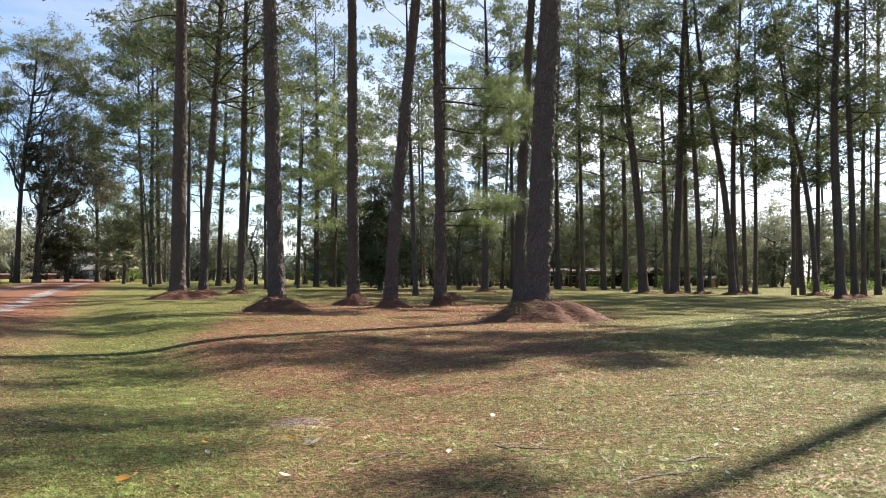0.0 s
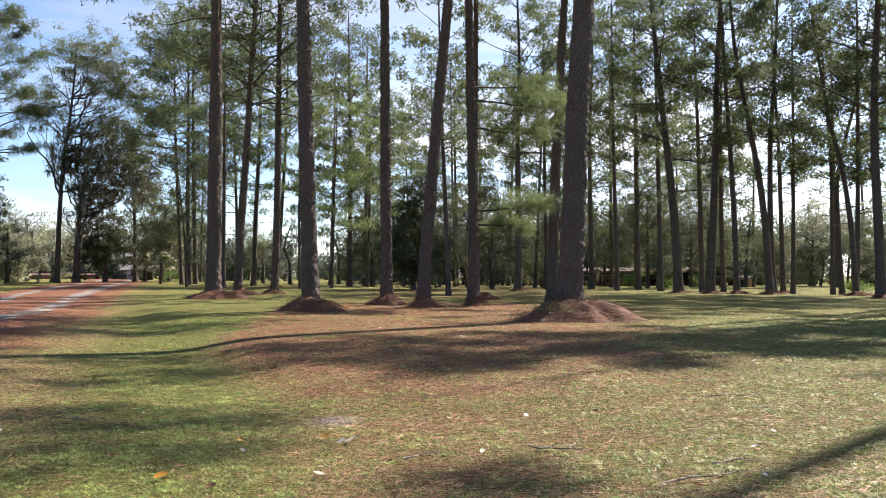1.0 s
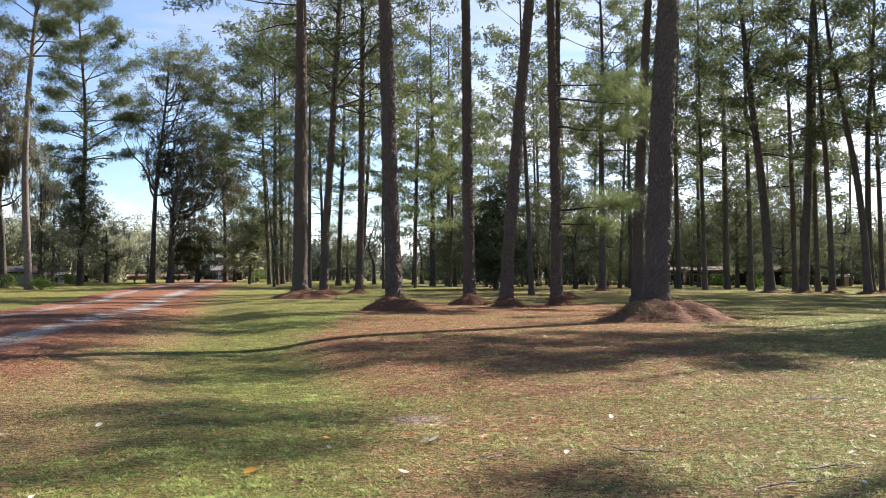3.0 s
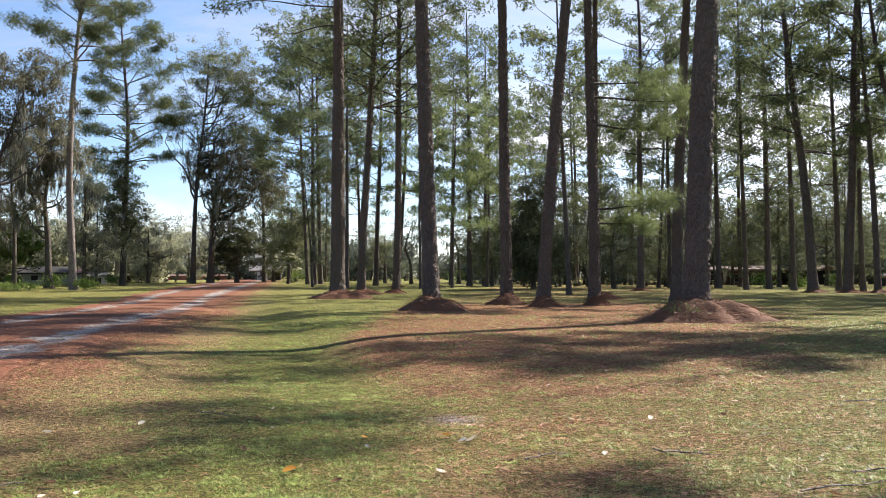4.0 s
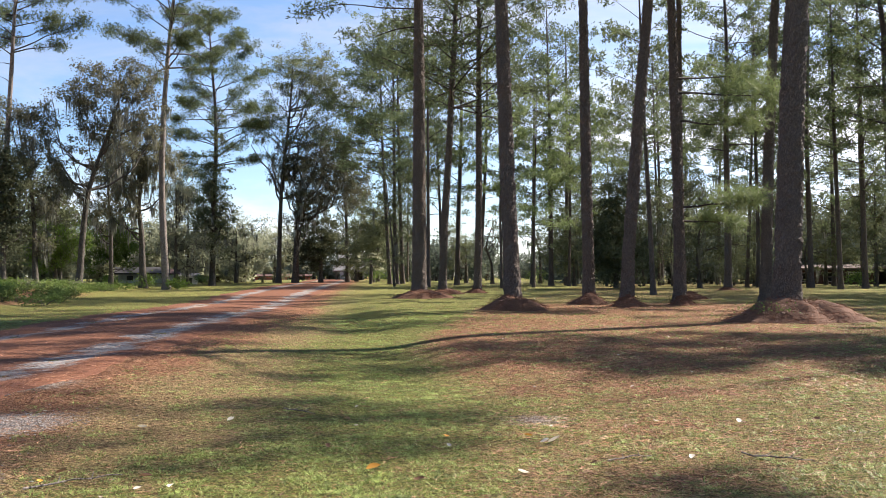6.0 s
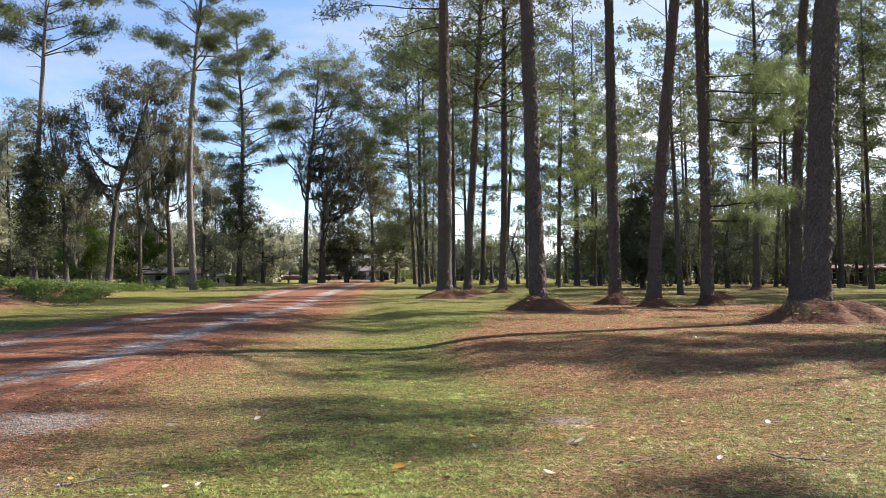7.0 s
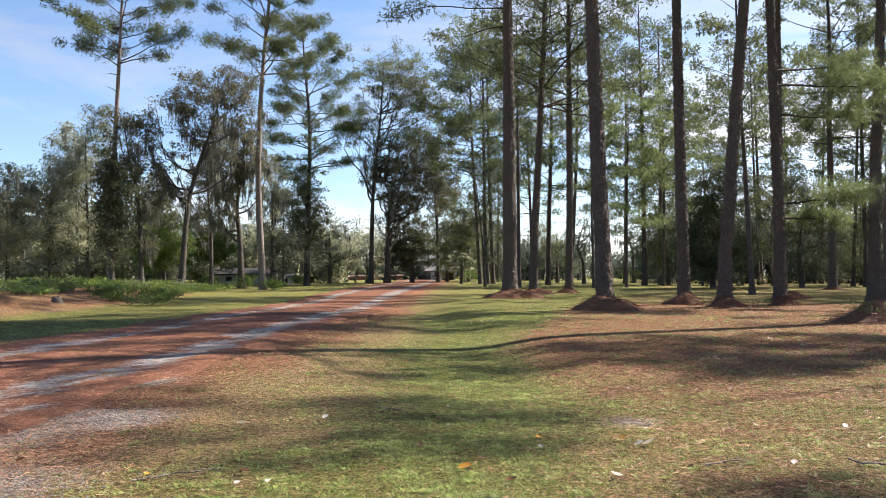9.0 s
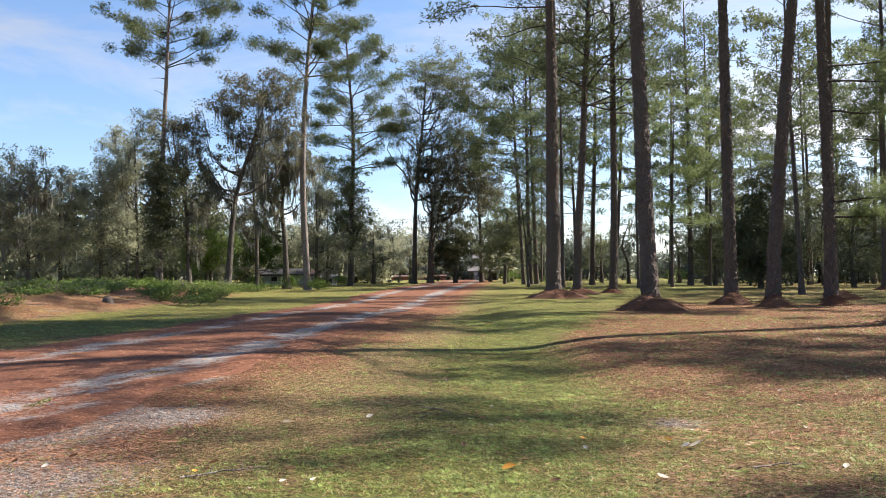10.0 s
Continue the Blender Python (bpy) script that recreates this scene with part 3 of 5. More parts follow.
def straw_mound(x, y, r, h, seed, sprigs=0, stretch=1.0):
    rng = np.random.default_rng(seed)
    n, k = 16, 48
    rr, aa = np.meshgrid(np.linspace(0, 1, n), np.arange(k) * 2 * math.pi / k, indexing="ij")
    lump = 1 + 0.18 * np.sin(aa * 2 + seed) + 0.1 * np.sin(aa * 5 + seed * 2) + 0.05 * np.sin(aa * 9)
    px, py = rr * r * lump * np.cos(aa) * stretch, rr * r * lump * np.sin(aa)
    pz = h * 0.92 * (1 - rr ** 1.6) ** 1.25 * (1 + 0.32 * wave(px + x, py + y, 0.3, seed)) - 0.05 * rr ** 3
    g = float(height(x, y))
    pz = pz + height(px + x, py + y) - g
    i, j = np.meshgrid(np.arange(n - 1), np.arange(k), indexing="ij")
    j2 = (j + 1) % k
    f = np.stack([i * k + j, (i + 1) * k + j, (i + 1) * k + j2, i * k + j2], -1).reshape(-1, 4)
    thing = new("straw_mound")
    thing.location = (x, y, g)
    part("mulch", mesh_of("mulch", np.stack([px, py, pz], -1).reshape(-1, 3), f, M_MOUND, True), thing)
    m = int(1500 * r)
    q = np.sqrt(rng.random(m)) * (n - 1.01)
    b = rng.random(m) * (k - 1)
    qi, bi = q.astype(int), b.astype(int)
    p = np.stack([px[qi, bi], py[qi, bi], pz[qi, bi]], 1) + rng.normal(0, 0.03, (m, 3)) * [r, r, 0.25]
    d = rng.normal(0, 1, (m, 3)) * [1, 1, 0.35]
    v = tufts(rng, p + [0, 0, 0.015], d, 1, 0.22, 0.012, 0.1)
    part("loose_needles", mesh_of("loose_needles", v, faces_of(v, 3), M_STRAW_OLD), thing, "loose rust-brown needles", "stuff")
    if sprigs:
        a = rng.uniform(2.2, 4.4, sprigs)
        p = np.stack([np.cos(a) * r * rng.uniform(0.3, 0.85, sprigs), np.sin(a) * r * 0.7, np.full(sprigs, h * 0.45)], 1)
        c = (p[:, None] + rng.normal(0, 0.09, (sprigs, 8, 3)) * [1.6, 1.6, 0.8] + [0, 0, 0.06]).reshape(-1, 3)
        v = leaves(rng, c, 0.05)
        part("greenery", mesh_of("greenery", v, faces_of(v, 4), M_LEAF_FRESH), thing, "small green sprigs growing out of it", "stuff")
    return tagged(thing, "low mound of rust-brown pine straw heaped round a pine", "mulch mound", "mulch mounds")


NEAR_LABEL = "tall straight pine with thick plated grey-brown bark"
pine(2.3, 21.5, 0.6, ((2.3, 0.12), (5.2, 0.24), (8, 0.42)), 25, 11, 4.4, 1.8, near=True, label="large leaning pine with thick plated bark on a straw mound")
pine(2.95, 33.9, 0.4, ((5.3, 0.19), (8.7, 0.38), (12, 0.57)), 24, 13.5, full=1.7, reach=3.9, near=True, label=NEAR_LABEL)
pine(-5.1, 26.5, 0.5, ((2.6, -0.1), (5.2, -0.18), (9.7, -0.3)), 25, 13.5, full=1.7, reach=3.9, near=True, label=NEAR_LABEL)
pine(-3.3, 31.8, 0.42, ((5, -0.06), (11.4, -0.1)), 24, 14, full=1.7, reach=3.9, near=True, label=NEAR_LABEL)
pine(-1.8, 29.4, 0.42, ((1.8, 0.07), (3.8, 0.24), (6.1, 0.44), (10.6, 0.86)), 24, 14, full=1.7, reach=3.9, near=True, label="pine with a curved leaning trunk and plated bark")
pine(-0.1, 31, 0.38, ((3.9, 0), (7.4, -0.08), (11.1, -0.15)), 23, 13, full=1.7, reach=3.9, near=True, label="pine with plated bark and low drooping green branches",
     low=((3.4, -0.3, 2.2, 2.2), (2.9, 0.3, 1.7, 2.0), (7.4, -0.2, 2.6, 2.0), (6.4, 0.2, 2.4, 2.0), (7.9, 0.4, 2.8, 1.6)), needle=M_NEEDLE_YOUNG)
pine(0, 38, 0.3, ((5.8, -0.05), (13.4, 0.03)), 22, 13, full=1.7, reach=3.9, near=True, label=NEAR_LABEL)
pine(-12.1, 39.2, 0.68, ((2.6, 0.03), (6, 0.04), (9.9, 0.06), (13.8, 0.05)), 26, 15, 3.9, 1.7, near=True, low=((13.9, 3.44, 5.2, 1.1), (13.0, 3.2, 3.0, 1.0)), label="thick pine with dark plated bark beside the lawn")
pine(-12.9, 46.2, 0.44, ((3.8, 0.14), (7.8, 0.41), (11.5, 0.61), (16.1, 0.87)), 24, 10, full=1.7, reach=3.9, near=True, label="slender pine with a slightly leaning dark trunk")
pine(-11.5, 48.7, 0.42, ((3.9, 0.13), (10.4, 0.18), (16.9, 0.22)), 24, 10, full=1.7, reach=3.9, near=True, label="slender straight pine with dark bark")
straw_mound(2.45, 21.1, 1.55, 0.58, 1, 34)
straw_mound(-5.0, 26.2, 1.05, 0.48, 2)
straw_mound(-3.3, 31.5, 0.76, 0.42, 3)
straw_mound(-1.75, 29.1, 0.7, 0.32, 4)
straw_mound(0.0, 30.7, 0.55, 0.3, 5)
straw_mound(0.3, 37.8, 0.8, 0.3, 6)
straw_mound(-11.8, 38.9, 1.35, 0.45, 7)
straw_mound(-12.6, 46.0, 1.0, 0.3, 8)
straw_mound(-11.5, 48.5, 0.7, 0.25, 9)

# the grove behind
pine(-20.2, 77.4, 0.47, ((6.7, 0.19), (13.3, 0.49), (22.1, 0.62)), 25, 9)
pine(-16.9, 72.1, 0.34, ((5.3, 0.38), (11.5, 0.75), (18.7, 0.89)), 23, 8)
pine(-29.4, 85, 0.41, ((6.1, -0.32), (14.5, -0.73), (21.8, -0.91)), 25, 11, 5.5, 1.4)
pine(-28.1, 83.4, 0.46, ((7.1, -0.22), (17, -0.22), (23.7, -0.29)), 27, 11, 5.0, 1.3)
pine(-28.8, 87.4, 0.46, ((9.1, -0.25), (17.8, -0.39)), 27, 11, 5.0, 1.3)
pine(-19.9, 67.1, 0.32, ((5, 0), (11.7, 0.02)), 22, 9)
pine(-11.4, 77.2, 0.46, ((5.6, 0.02), (13.3, 0.04), (21, -0.1)), 25, 8, 3.6)
pine(-10.8, 83.3, 0.44, ((7.1, 0.08), (14.3, 0.21), (22.6, 0.18)), 25, 8, 3.6)
pine(-15.4, 90.7, 0.42, ((7.6, 0.2), (18.4, 0.38)), 25, 9, 3.6)
pine(-1.5, 47, 0.28, ((3.8, -0.13), (6.9, -0.25), (10.7, -0.41)), 18, 8, 2.6)
pine(-2.1, 85, 0.28, ((6.1, -0.12), (12.8, -0.29)), 24, 8, 3.6)
pine(2.9, 59.9, 0.47, ((4.6, 0.05), (10.5, 0.02), (16.5, 0.18), (20.5, 0.03)), 23, 9, 3.6)
pine(5.3, 77.8, 0.31, ((5.7, 0.27), (13.4, 0.64)), 23, 8, 3.6)
pine(6, 74.8, 0.34, ((5.5, 0.01), (10.4, -0.02)), 24, 8, 3.6)
pine(9.8, 73.3, 0.44, ((5.4, -0.07), (12.7, -0.14), (20, 0.18)), 24, 8, 3.6)
pine(10.3, 63.2, 0.34, ((4.8, -0.1), (11.1, -0.23), (18.2, -0.28)), 22, 9, 3.4)
pine(12.5, 66.8, 0.4, ((5, -0.06), (11.6, -0.06), (19.2, -0.19)), 23, 6.5, 3.4)
pine(13.1, 61.6, 0.37, ((4.7, -0.05), (12.9, -0.19), (17.8, -0.28)), 22, 9, 3.4)
pine(12.5, 53.6, 0.56, ((3.5, -0.15), (7.1, -0.43), (10.6, -0.82), (14.9, -1.21), (18.6, -1.57)), 23, 8.2, 3.6, 0.66)
pine(15.1, 58.1, 0.35, ((4.5, -0.07), (10.3, -0.18), (15.3, -0.32)), 21, 6.2, 3.2, 0.66)
pine(14, 52.1, 0.5, ((4.1, 0.2), (9.3, 0.44), (14.5, 0.55), (17.9, 0.82)), 23, 9.2, 3.6, 0.66)
pine(16.4, 57.7, 0.32, ((4.5, -0.11), (8.3, -0.11), (13.6, -0.03)), 20, 7.2, 3.2, 0.66)
pine(15.2, 50.8, 0.35, ((4.1, -0.09), (8.4, -0.28), (13.2, -0.56)), 20, 8.2, 3.2, 0.66)
pine(16.6, 49.3, 0.41, ((3.3, -0.15), (6.6, -0.49), (10.2, -1.11), (13.6, -1.7)), 20, 8.7, 3.2, 0.66)
pine(17.1, 50.2, 0.35, ((4, -0.15), (8.7, -0.1), (13.3, 0.23), (16.6, 0.39)), 21, 8.7, 3.4, 0.66)
pine(18.9, 53.8, 0.3, ((4.2, -0.06), (8.9, -0.14), (13.2, -0.36)), 20, 6.7, 3.2, 0.66)
pine(18.4, 50.8, 0.25, ((4.1, 0.08), (9.1, 0.13)), 18, 6.2, 2.6, 0.66)
pine(20, 49.1, 0.24, ((4, 0.02), (7.9, 0), (11.5, -0.28)), 17, 5.7, 2.6, 0.66)
pine(20.8, 49.8, 0.28, ((4, -0.16), (6.6, -0.22), (8.9, 0.26), (10.5, 0.76)), 17, 5.7, 2.6, 0.66)
pine(19.9, 45.9, 0.3, ((2.9, -0.13), (4.7, -0.3), (7.1, -0.63), (9.3, -1.2)), 17, 6.2, 2.6, 0.66)
pine(20.3, 46.8, 0.27, ((3.8, 0.11), (8.4, 0.19), (13.1, 0.23)), 18, 6.7, 2.8, 0.66)
pine(19.3, 41.8, 0.46, ((3.5, -0.08), (7.1, -0.21), (11.3, -0.12), (14.6, 0.1)), 23, 8.7, 3.8, 0.66)
pine(20.7, 43.3, 0.35, ((3.6, -0.05), (7.9, -0.12), (12.3, -0.22), (15.2, -0.13)), 22, 8.2, 3.6, 0.66)
pine(22.8, 46.7, 0.27, ((3.8, 0.03), (7.8, 0.08), (11.5, 0.22)), 18, 6.7, 3.2, 0.66)
pine(24.8, 49.1, 0.33, ((4, -0.03), (10.4, 0.15)), 21, 7.2, 3.2, 0.66)
pine(-11.6, 69, 0.24, ((6, 0.1), (12, 0.3)), 16, 4.5, 3.0, 1.2, leaf=M_NEEDLE_YOUNG, label="bushy young pine between the taller trunks")
pine(-13.6, 66, 0.22, ((6, -0.1), (12, 0.1)), 15, 5.5, 2.6, 1.1, leaf=M_NEEDLE_YOUNG, label="bushy young pine between the taller trunks")
pine(-9.4, 74, 0.24, ((6, 0.2), (12, 0.2)), 17, 5, 3.0, 1.2, leaf=M_NEEDLE_YOUNG, label="bushy young pine between the taller trunks")
pine(-7.2, 70, 0.2, ((6, 0), (12, 0.2)), 14, 6, 2.4, 1.0, leaf=M_NEEDLE_YOUNG, label="bushy young pine between the taller trunks")
for i, (x, y) in enumerate(((12.5, 53.4), (14, 51.9), (15.2, 50.6), (16.6, 49.1), (19.3, 41.6), (20.7, 43.1), (19.9, 45.7), (18.9, 53.6), (2.9, 59.7), (-16.9, 71.9))):
    straw_mound(x, y, 0.75, 0.2, 20 + i)
# slimmer pines deeper in the grove
deep = np.random.default_rng(77)
for az in (-26.5, -24, -22.4, -20.1, -17.6, -15.8, -13.1, -10.4, -8.9, -6.2, -4.6, -2.2, -0.4, 1.3, 2.9, 4.4, 5.8, 7.4, 15.6, 17.9):
    d = deep.uniform(82, 112)
    x, y = -d * math.sin(radians(az)), d * math.cos(radians(az))
    lean = deep.uniform(-0.6, 0.6)
    pine(round(x, 1), round(y, 1), deep.uniform(0.26, 0.4), ((8, lean * 0.4), (16, lean)), deep.uniform(17, 25), deep.uniform(4.5, 8) + (5 if az < -16 else 0), deep.uniform(2.8, 4.0), 0.9, label="slim pine with a long crown deep in the grove")

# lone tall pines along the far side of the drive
# their trunks look sunlit mainly through the lighter bark colour
pine(-42.1, 45.5, 0.42, ((4.8, 0.11), (9.9, 0.33), (13.8, 0.52), (17.4, 0.66), (20.6, 0.81)), 24.5, 15.0, 3.9, 1.6, fine=True, mat=M_BARK_PALE_SUNLIT, label="tall lone pine with bark coloured pale as if sunlit and a flat open crown")
pine(-37.4, 56.8, 0.54, ((4.3, -0.24), (8.3, -0.4), (13.7, -0.24), (18.6, 0.1), (23.1, 0.56)), 28, 16.5, 4.4, 1.7, fine=True, mat=M_BARK_PALE_SUNLIT, label="tall lone pine with bark coloured pale as if sunlit and a flat open crown")
pine(-42.7, 72.3, 0.55, ((6.2, 0.09), (12.8, 0.36), (17.3, 0.28), (20.6, -0.08)), 25, 11, 3.9, 1.7, fine=True)
# pines out of view on the sun's side, whose shadows reach the lawn
SIDE_LABEL = "tall pine with a full crown beside the lawn"
pine(15.0, 28.3, 0.36, ((6, 0.1), (12, 0.2)), 19.6, 15.4, 2.5, 2.0, label=SIDE_LABEL)
pine(17.7, 33.2, 0.36, ((6, 0.1), (12, 0.2)), 24.2, 20.2, 2.4, 2.1, label=SIDE_LABEL)
pine(17.6, 30.0, 0.36, ((6, 0.1), (12, 0.2)), 19.6, 14.5, 2.7, 2.1, label=SIDE_LABEL)
pine(19.8, 29.6, 0.34, ((6, 0.1), (12, 0.2)), 18.5, 13.0, 3.0, 2.0, label=SIDE_LABEL)
pine(12.75, 24.1, 0.2, ((6, 0.1), (12, 0.1)), 20.3, 19.2, 0.85, 2.2, label=SIDE_LABEL)
pine(12.95, 22.5, 0.2, ((6, 0.1), (12, 0.1)), 20.4, 19.0, 0.85, 1.7, label=SIDE_LABEL)
pine(14.1, 18.5, 0.36, ((6, 0), (12, 0)), 26, 20, 2.6, 1.2, low=((16.3, 2.5, 0.75, 0.9), (16.5, 2.7, 0.95, 0.9)), label=SIDE_LABEL)
for x, y in ((30, 45), (34, 41), (29.5, 37.5), (36.5, 49), (40, 44), (24.6, 36), (22.4, 33.6)):
    pine(x, y, 0.34, ((6, 0.1), (12, 0.2)), 21, 11, 3.2, 1.3, label=SIDE_LABEL)


# ---------------------------------------------------------------- hardwoods
def broadleaf(name, x, y, dia, bends, crowns, leaf=0.15, per=40, moss=0, mat=None, label="", seed=0):
    """A hardwood: a bent stem, limbs to clumps of leaves spread through the crowns (offset, height, half width, half height, clumps)."""
    rng = np.random.default_rng(int(abs(x) * 89 + abs(y) * 113 + seed))
    side, g = right_of(x, y), float(height(x, y))
    deep = np.array([side[1], -side[0], 0.0])
    top = max(bends[-1][0], max(c[1] for c in crowns))
    z, o = stem(x, y, bends, top, 16)
    axis = np.stack([o * side[0], o * side[1], z], 1)
    tree = new(name)
    tree.location = (x, y, g)
    rad = dia * 0.5 * (1 - 0.85 * (z / top)) * (1 + 0.5 * np.exp(-z / 0.5)) + 0.01
    t = Tubes()
    start = axis.copy()
    start[0, 2] = -0.3
    t.add(start, rad, 9)
    part("trunk", t.mesh("trunk", M_OAKBARK), tree)
    spots, hang = [], []
    for off, zc, rx, rz, n in crowns:
        d = rng.normal(0, 0.5, (n, 3))
        d = d / np.maximum(1.0, np.linalg.norm(d, axis=1, keepdims=True) / 1.2)
        c = np.array([off * side[0], off * side[1], zc]) + d[:, :1] * side * rx + d[:, 1:2] * deep * rx * 0.9 + d[:, 2:] * np.array([0, 0, rz])
        c[:, 2] = np.maximum(c[:, 2], 0.5)
        spots.append(c)
        for q in range(max(3, n // 11)):
            tip = c[rng.integers(0, n)]
            zb = min(tip[2] * rng.uniform(0.55, 0.92), top * 0.9)
            a = np.array([np.interp(zb, z, axis[:, k]) for k in range(3)])
            s = np.linspace(0, 1, 9)[:, None]
            go = tip - a
            line = a + go * [1, 1, 0] * s ** 0.75 + go * [0, 0, 1] * s ** rng.uniform(1.0, 1.7)
            line = line + np.cumsum(rng.normal(0, 0.07, (9, 3)), 0) * np.sin(s * math.pi) * (0.7 + 0.3 * np.linalg.norm(go))
            th = dia * rng.uniform(0.14, 0.28) * (1 - 0.5 * zb / top)
            lt = Tubes()
            lt.add(line, th * (1 - 0.85 * s[:, 0]), 5)
            for w in range(4):
                b = line[rng.integers(3, 9)]
                e = c[rng.integers(0, n)]
                e = b + (e - b) * min(1.0, 2.0 / (np.linalg.norm(e - b) + 0.01))
                lt.add(np.stack([b, (b + e) / 2 + rng.normal(0, 0.12, 3), e]), (th * 0.35, th * 0.22, 0.008), 3)
            part("limb", lt.mesh("limb", M_OAKBARK), tree)
            hang.append(line[2:])
    c = np.concatenate(spots)
    size, leaf, per = 0.26 + leaf * 1.2, leaf * 1.0, int(per * 1.95)
    ball = unit(rng.normal(0, 1, (len(c), per, 3))) * rng.random((len(c), per, 1)) ** 0.45
    p = (c[:, None] + ball * np.array([1, 1, 0.6]) * size * 1.75 * rng.uniform(0.55, 1.25, (len(c), 1, 1))).reshape(-1, 3)
    p = p[p[:, 2] > 0.1]
    v = small_leaves(rng, p, leaf)
    part("crown", mesh_of("crown", v, faces_of(v, 3), mat or M_LEAF_OAK), tree, kind="stuff")
    if moss:
        src = np.concatenate([c, np.concatenate(hang)])
        b = src[rng.integers(0, len(src), max(1, moss // 9))]
        p = (b[:, None] + rng.normal(0, 0.11, (len(b), 14, 3)) - [0, 0, 0.15]).reshape(-1, 3)
        v = strands(rng, p, 1.0 * np.repeat(rng.uniform(0.35, 1.3, (len(b), 1)), 14, 0), 0.075)
        part("moss", mesh_of("moss", v, faces_of(v, 3), M_MOSS), tree, "grey strands of hanging moss", "stuff")
    return tagged(tree, label, "tree")


broadleaf("oak_tree", -42.2, 85.1, 0.56, ((6.8, 0.18), (11.2, 0.35), (18.1, 1.23), (24.4, 1.61)), ((2.5, 22.5, 4.4, 3.7, 200), (-1, 17.5, 1.8, 2.2, 46), (6, 20, 3, 2.5, 90), (4.3, 16.2, 4.4, 1.9, 100)), leaf=0.17, per=38, moss=500, label='tall airy hardwood draped with grey moss beside the drive')
broadleaf("oak_tree", -40.6, 85.9, 0.69, ((6.8, 0.25), (11.2, 0.61), (14.3, 1.9)), ((2.5, 12.7, 4.7, 3.1, 180), (5.6, 11.1, 2.5, 2.2, 50), (-0.9, 13.1, 1.6, 1.9, 22), (3.0, 9.6, 4.2, 1.9, 90), (1.0, 7.6, 2.6, 1.4, 30)), leaf=0.17, per=42, moss=2400, mat=M_LEAF_BROWN, label='spreading live oak hung with long grey moss')
broadleaf("evergreen_tree", -38.9, 88.9, 0.45, ((5.6, 0.06),), ((0.1, 5, 2.3, 3.7, 90), (-1.6, 3.4, 1.6, 2.4, 40)), leaf=0.2, per=60, mat=M_LEAF_DARK, label='dense dark evergreen reaching the ground')
broadleaf("oak_tree", -40.7, 104.4, 0.44, ((5.5, -0.08),), ((-0.1, 4.4, 2.5, 3.5, 60), (1.3, 6.3, 1.5, 1.8, 20)), leaf=0.24, per=45, moss=300, mat=M_LEAF_OAK, label='rounded green tree at the edge of the lawn')
broadleaf("oak_tree", -39.9, 57.5, 0.55, ((4.4, -0.12), (6.3, -0.42), (8.5, -0.05)), ((-0.3, 9.9, 2.9, 2.5, 75), (-1.8, 8.1, 1.4, 1.6, 26), (1.3, 10.4, 1.6, 1.8, 30), (-1.2, 6, 1.2, 0.8, 12)), leaf=0.15, per=45, moss=1900, mat=M_LEAF_BROWN, label='dark live oak with heavy grey moss hanging from its limbs')
broadleaf("oak_tree", -38.6, 48.5, 0.45, ((5.6, 0.4), (8, 0.9), (11.7, 2.28)), ((-0, 12.8, 1.6, 2, 36), (1.9, 13.7, 2.4, 2, 66), (3.9, 14.3, 1.4, 1.5, 30), (-2, 11.2, 1.1, 1.6, 22), (1.1, 10, 1.6, 1.4, 26), (-1.2, 7.6, 1.2, 1.6, 20), (3.9, 11.9, 1.6, 1.4, 28)), leaf=0.14, per=42, moss=1300, mat=M_LEAF_BROWN, label='leaning live oak with a broad broken crown and moss')
broadleaf("oak_tree", -39.9, 46.1, 0.36, ((4, -0.11), (6.3, -0.25), (7.9, -0.69)), ((-0.5, 8.6, 1.5, 2, 34), (0.6, 5.6, 1.2, 1.8, 24), (-1.2, 10.9, 1, 1, 16), (-0.1, 3.2, 1.2, 1.2, 16)), leaf=0.14, per=42, moss=500, mat=M_LEAF_BROWN, label='dark twisted oak with thin foliage')
broadleaf("ivy_clad_tree", -40.6, 44.1, 0.35, ((4.7, 0.03), (8.5, 0.14)), ((0, 7.3, 1, 2, 60), (-0.1, 4, 1, 3, 70), (0.6, 5.5, 0.9, 2.4, 30)), leaf=0.15, per=50, mat=M_LEAF_DARK, label='dead trunk smothered in dark ivy')
broadleaf("oak_tree", -45.9, 47.5, 0.26, ((4.2, -0), (7.9, -0.12)), ((0.8, 11, 1.7, 2, 40), (-0.3, 8.7, 2, 2, 50), (-1.5, 7.9, 1.5, 1.7, 34), (-0.5, 4.2, 2, 2.6, 50)), leaf=0.15, per=45, moss=200, mat=M_LEAF_GREY, label='leafy oak at the edge of the wood')
broadleaf("oak_tree", -49, 47.1, 0.27, ((4.3, -0.01),), ((0.1, 7.2, 1.8, 2.2, 50), (0.3, 3.9, 2, 2.5, 60)), leaf=0.15, per=45, moss=300, mat=M_LEAF_GREY, label='low spreading oak at the edge of the wood')
broadleaf("oak_tree", -49.4, 43.8, 0.22, ((5, -0.02), (7.4, 0.16)), ((0.2, 5.4, 2, 2.6, 60), (1.3, 6.2, 1.2, 1.7, 30), (0.5, 3, 2, 1.7, 40)), leaf=0.15, per=42, moss=800, mat=M_LEAF_GREY, label='grey-green moss-hung tree at the edge of the wood')
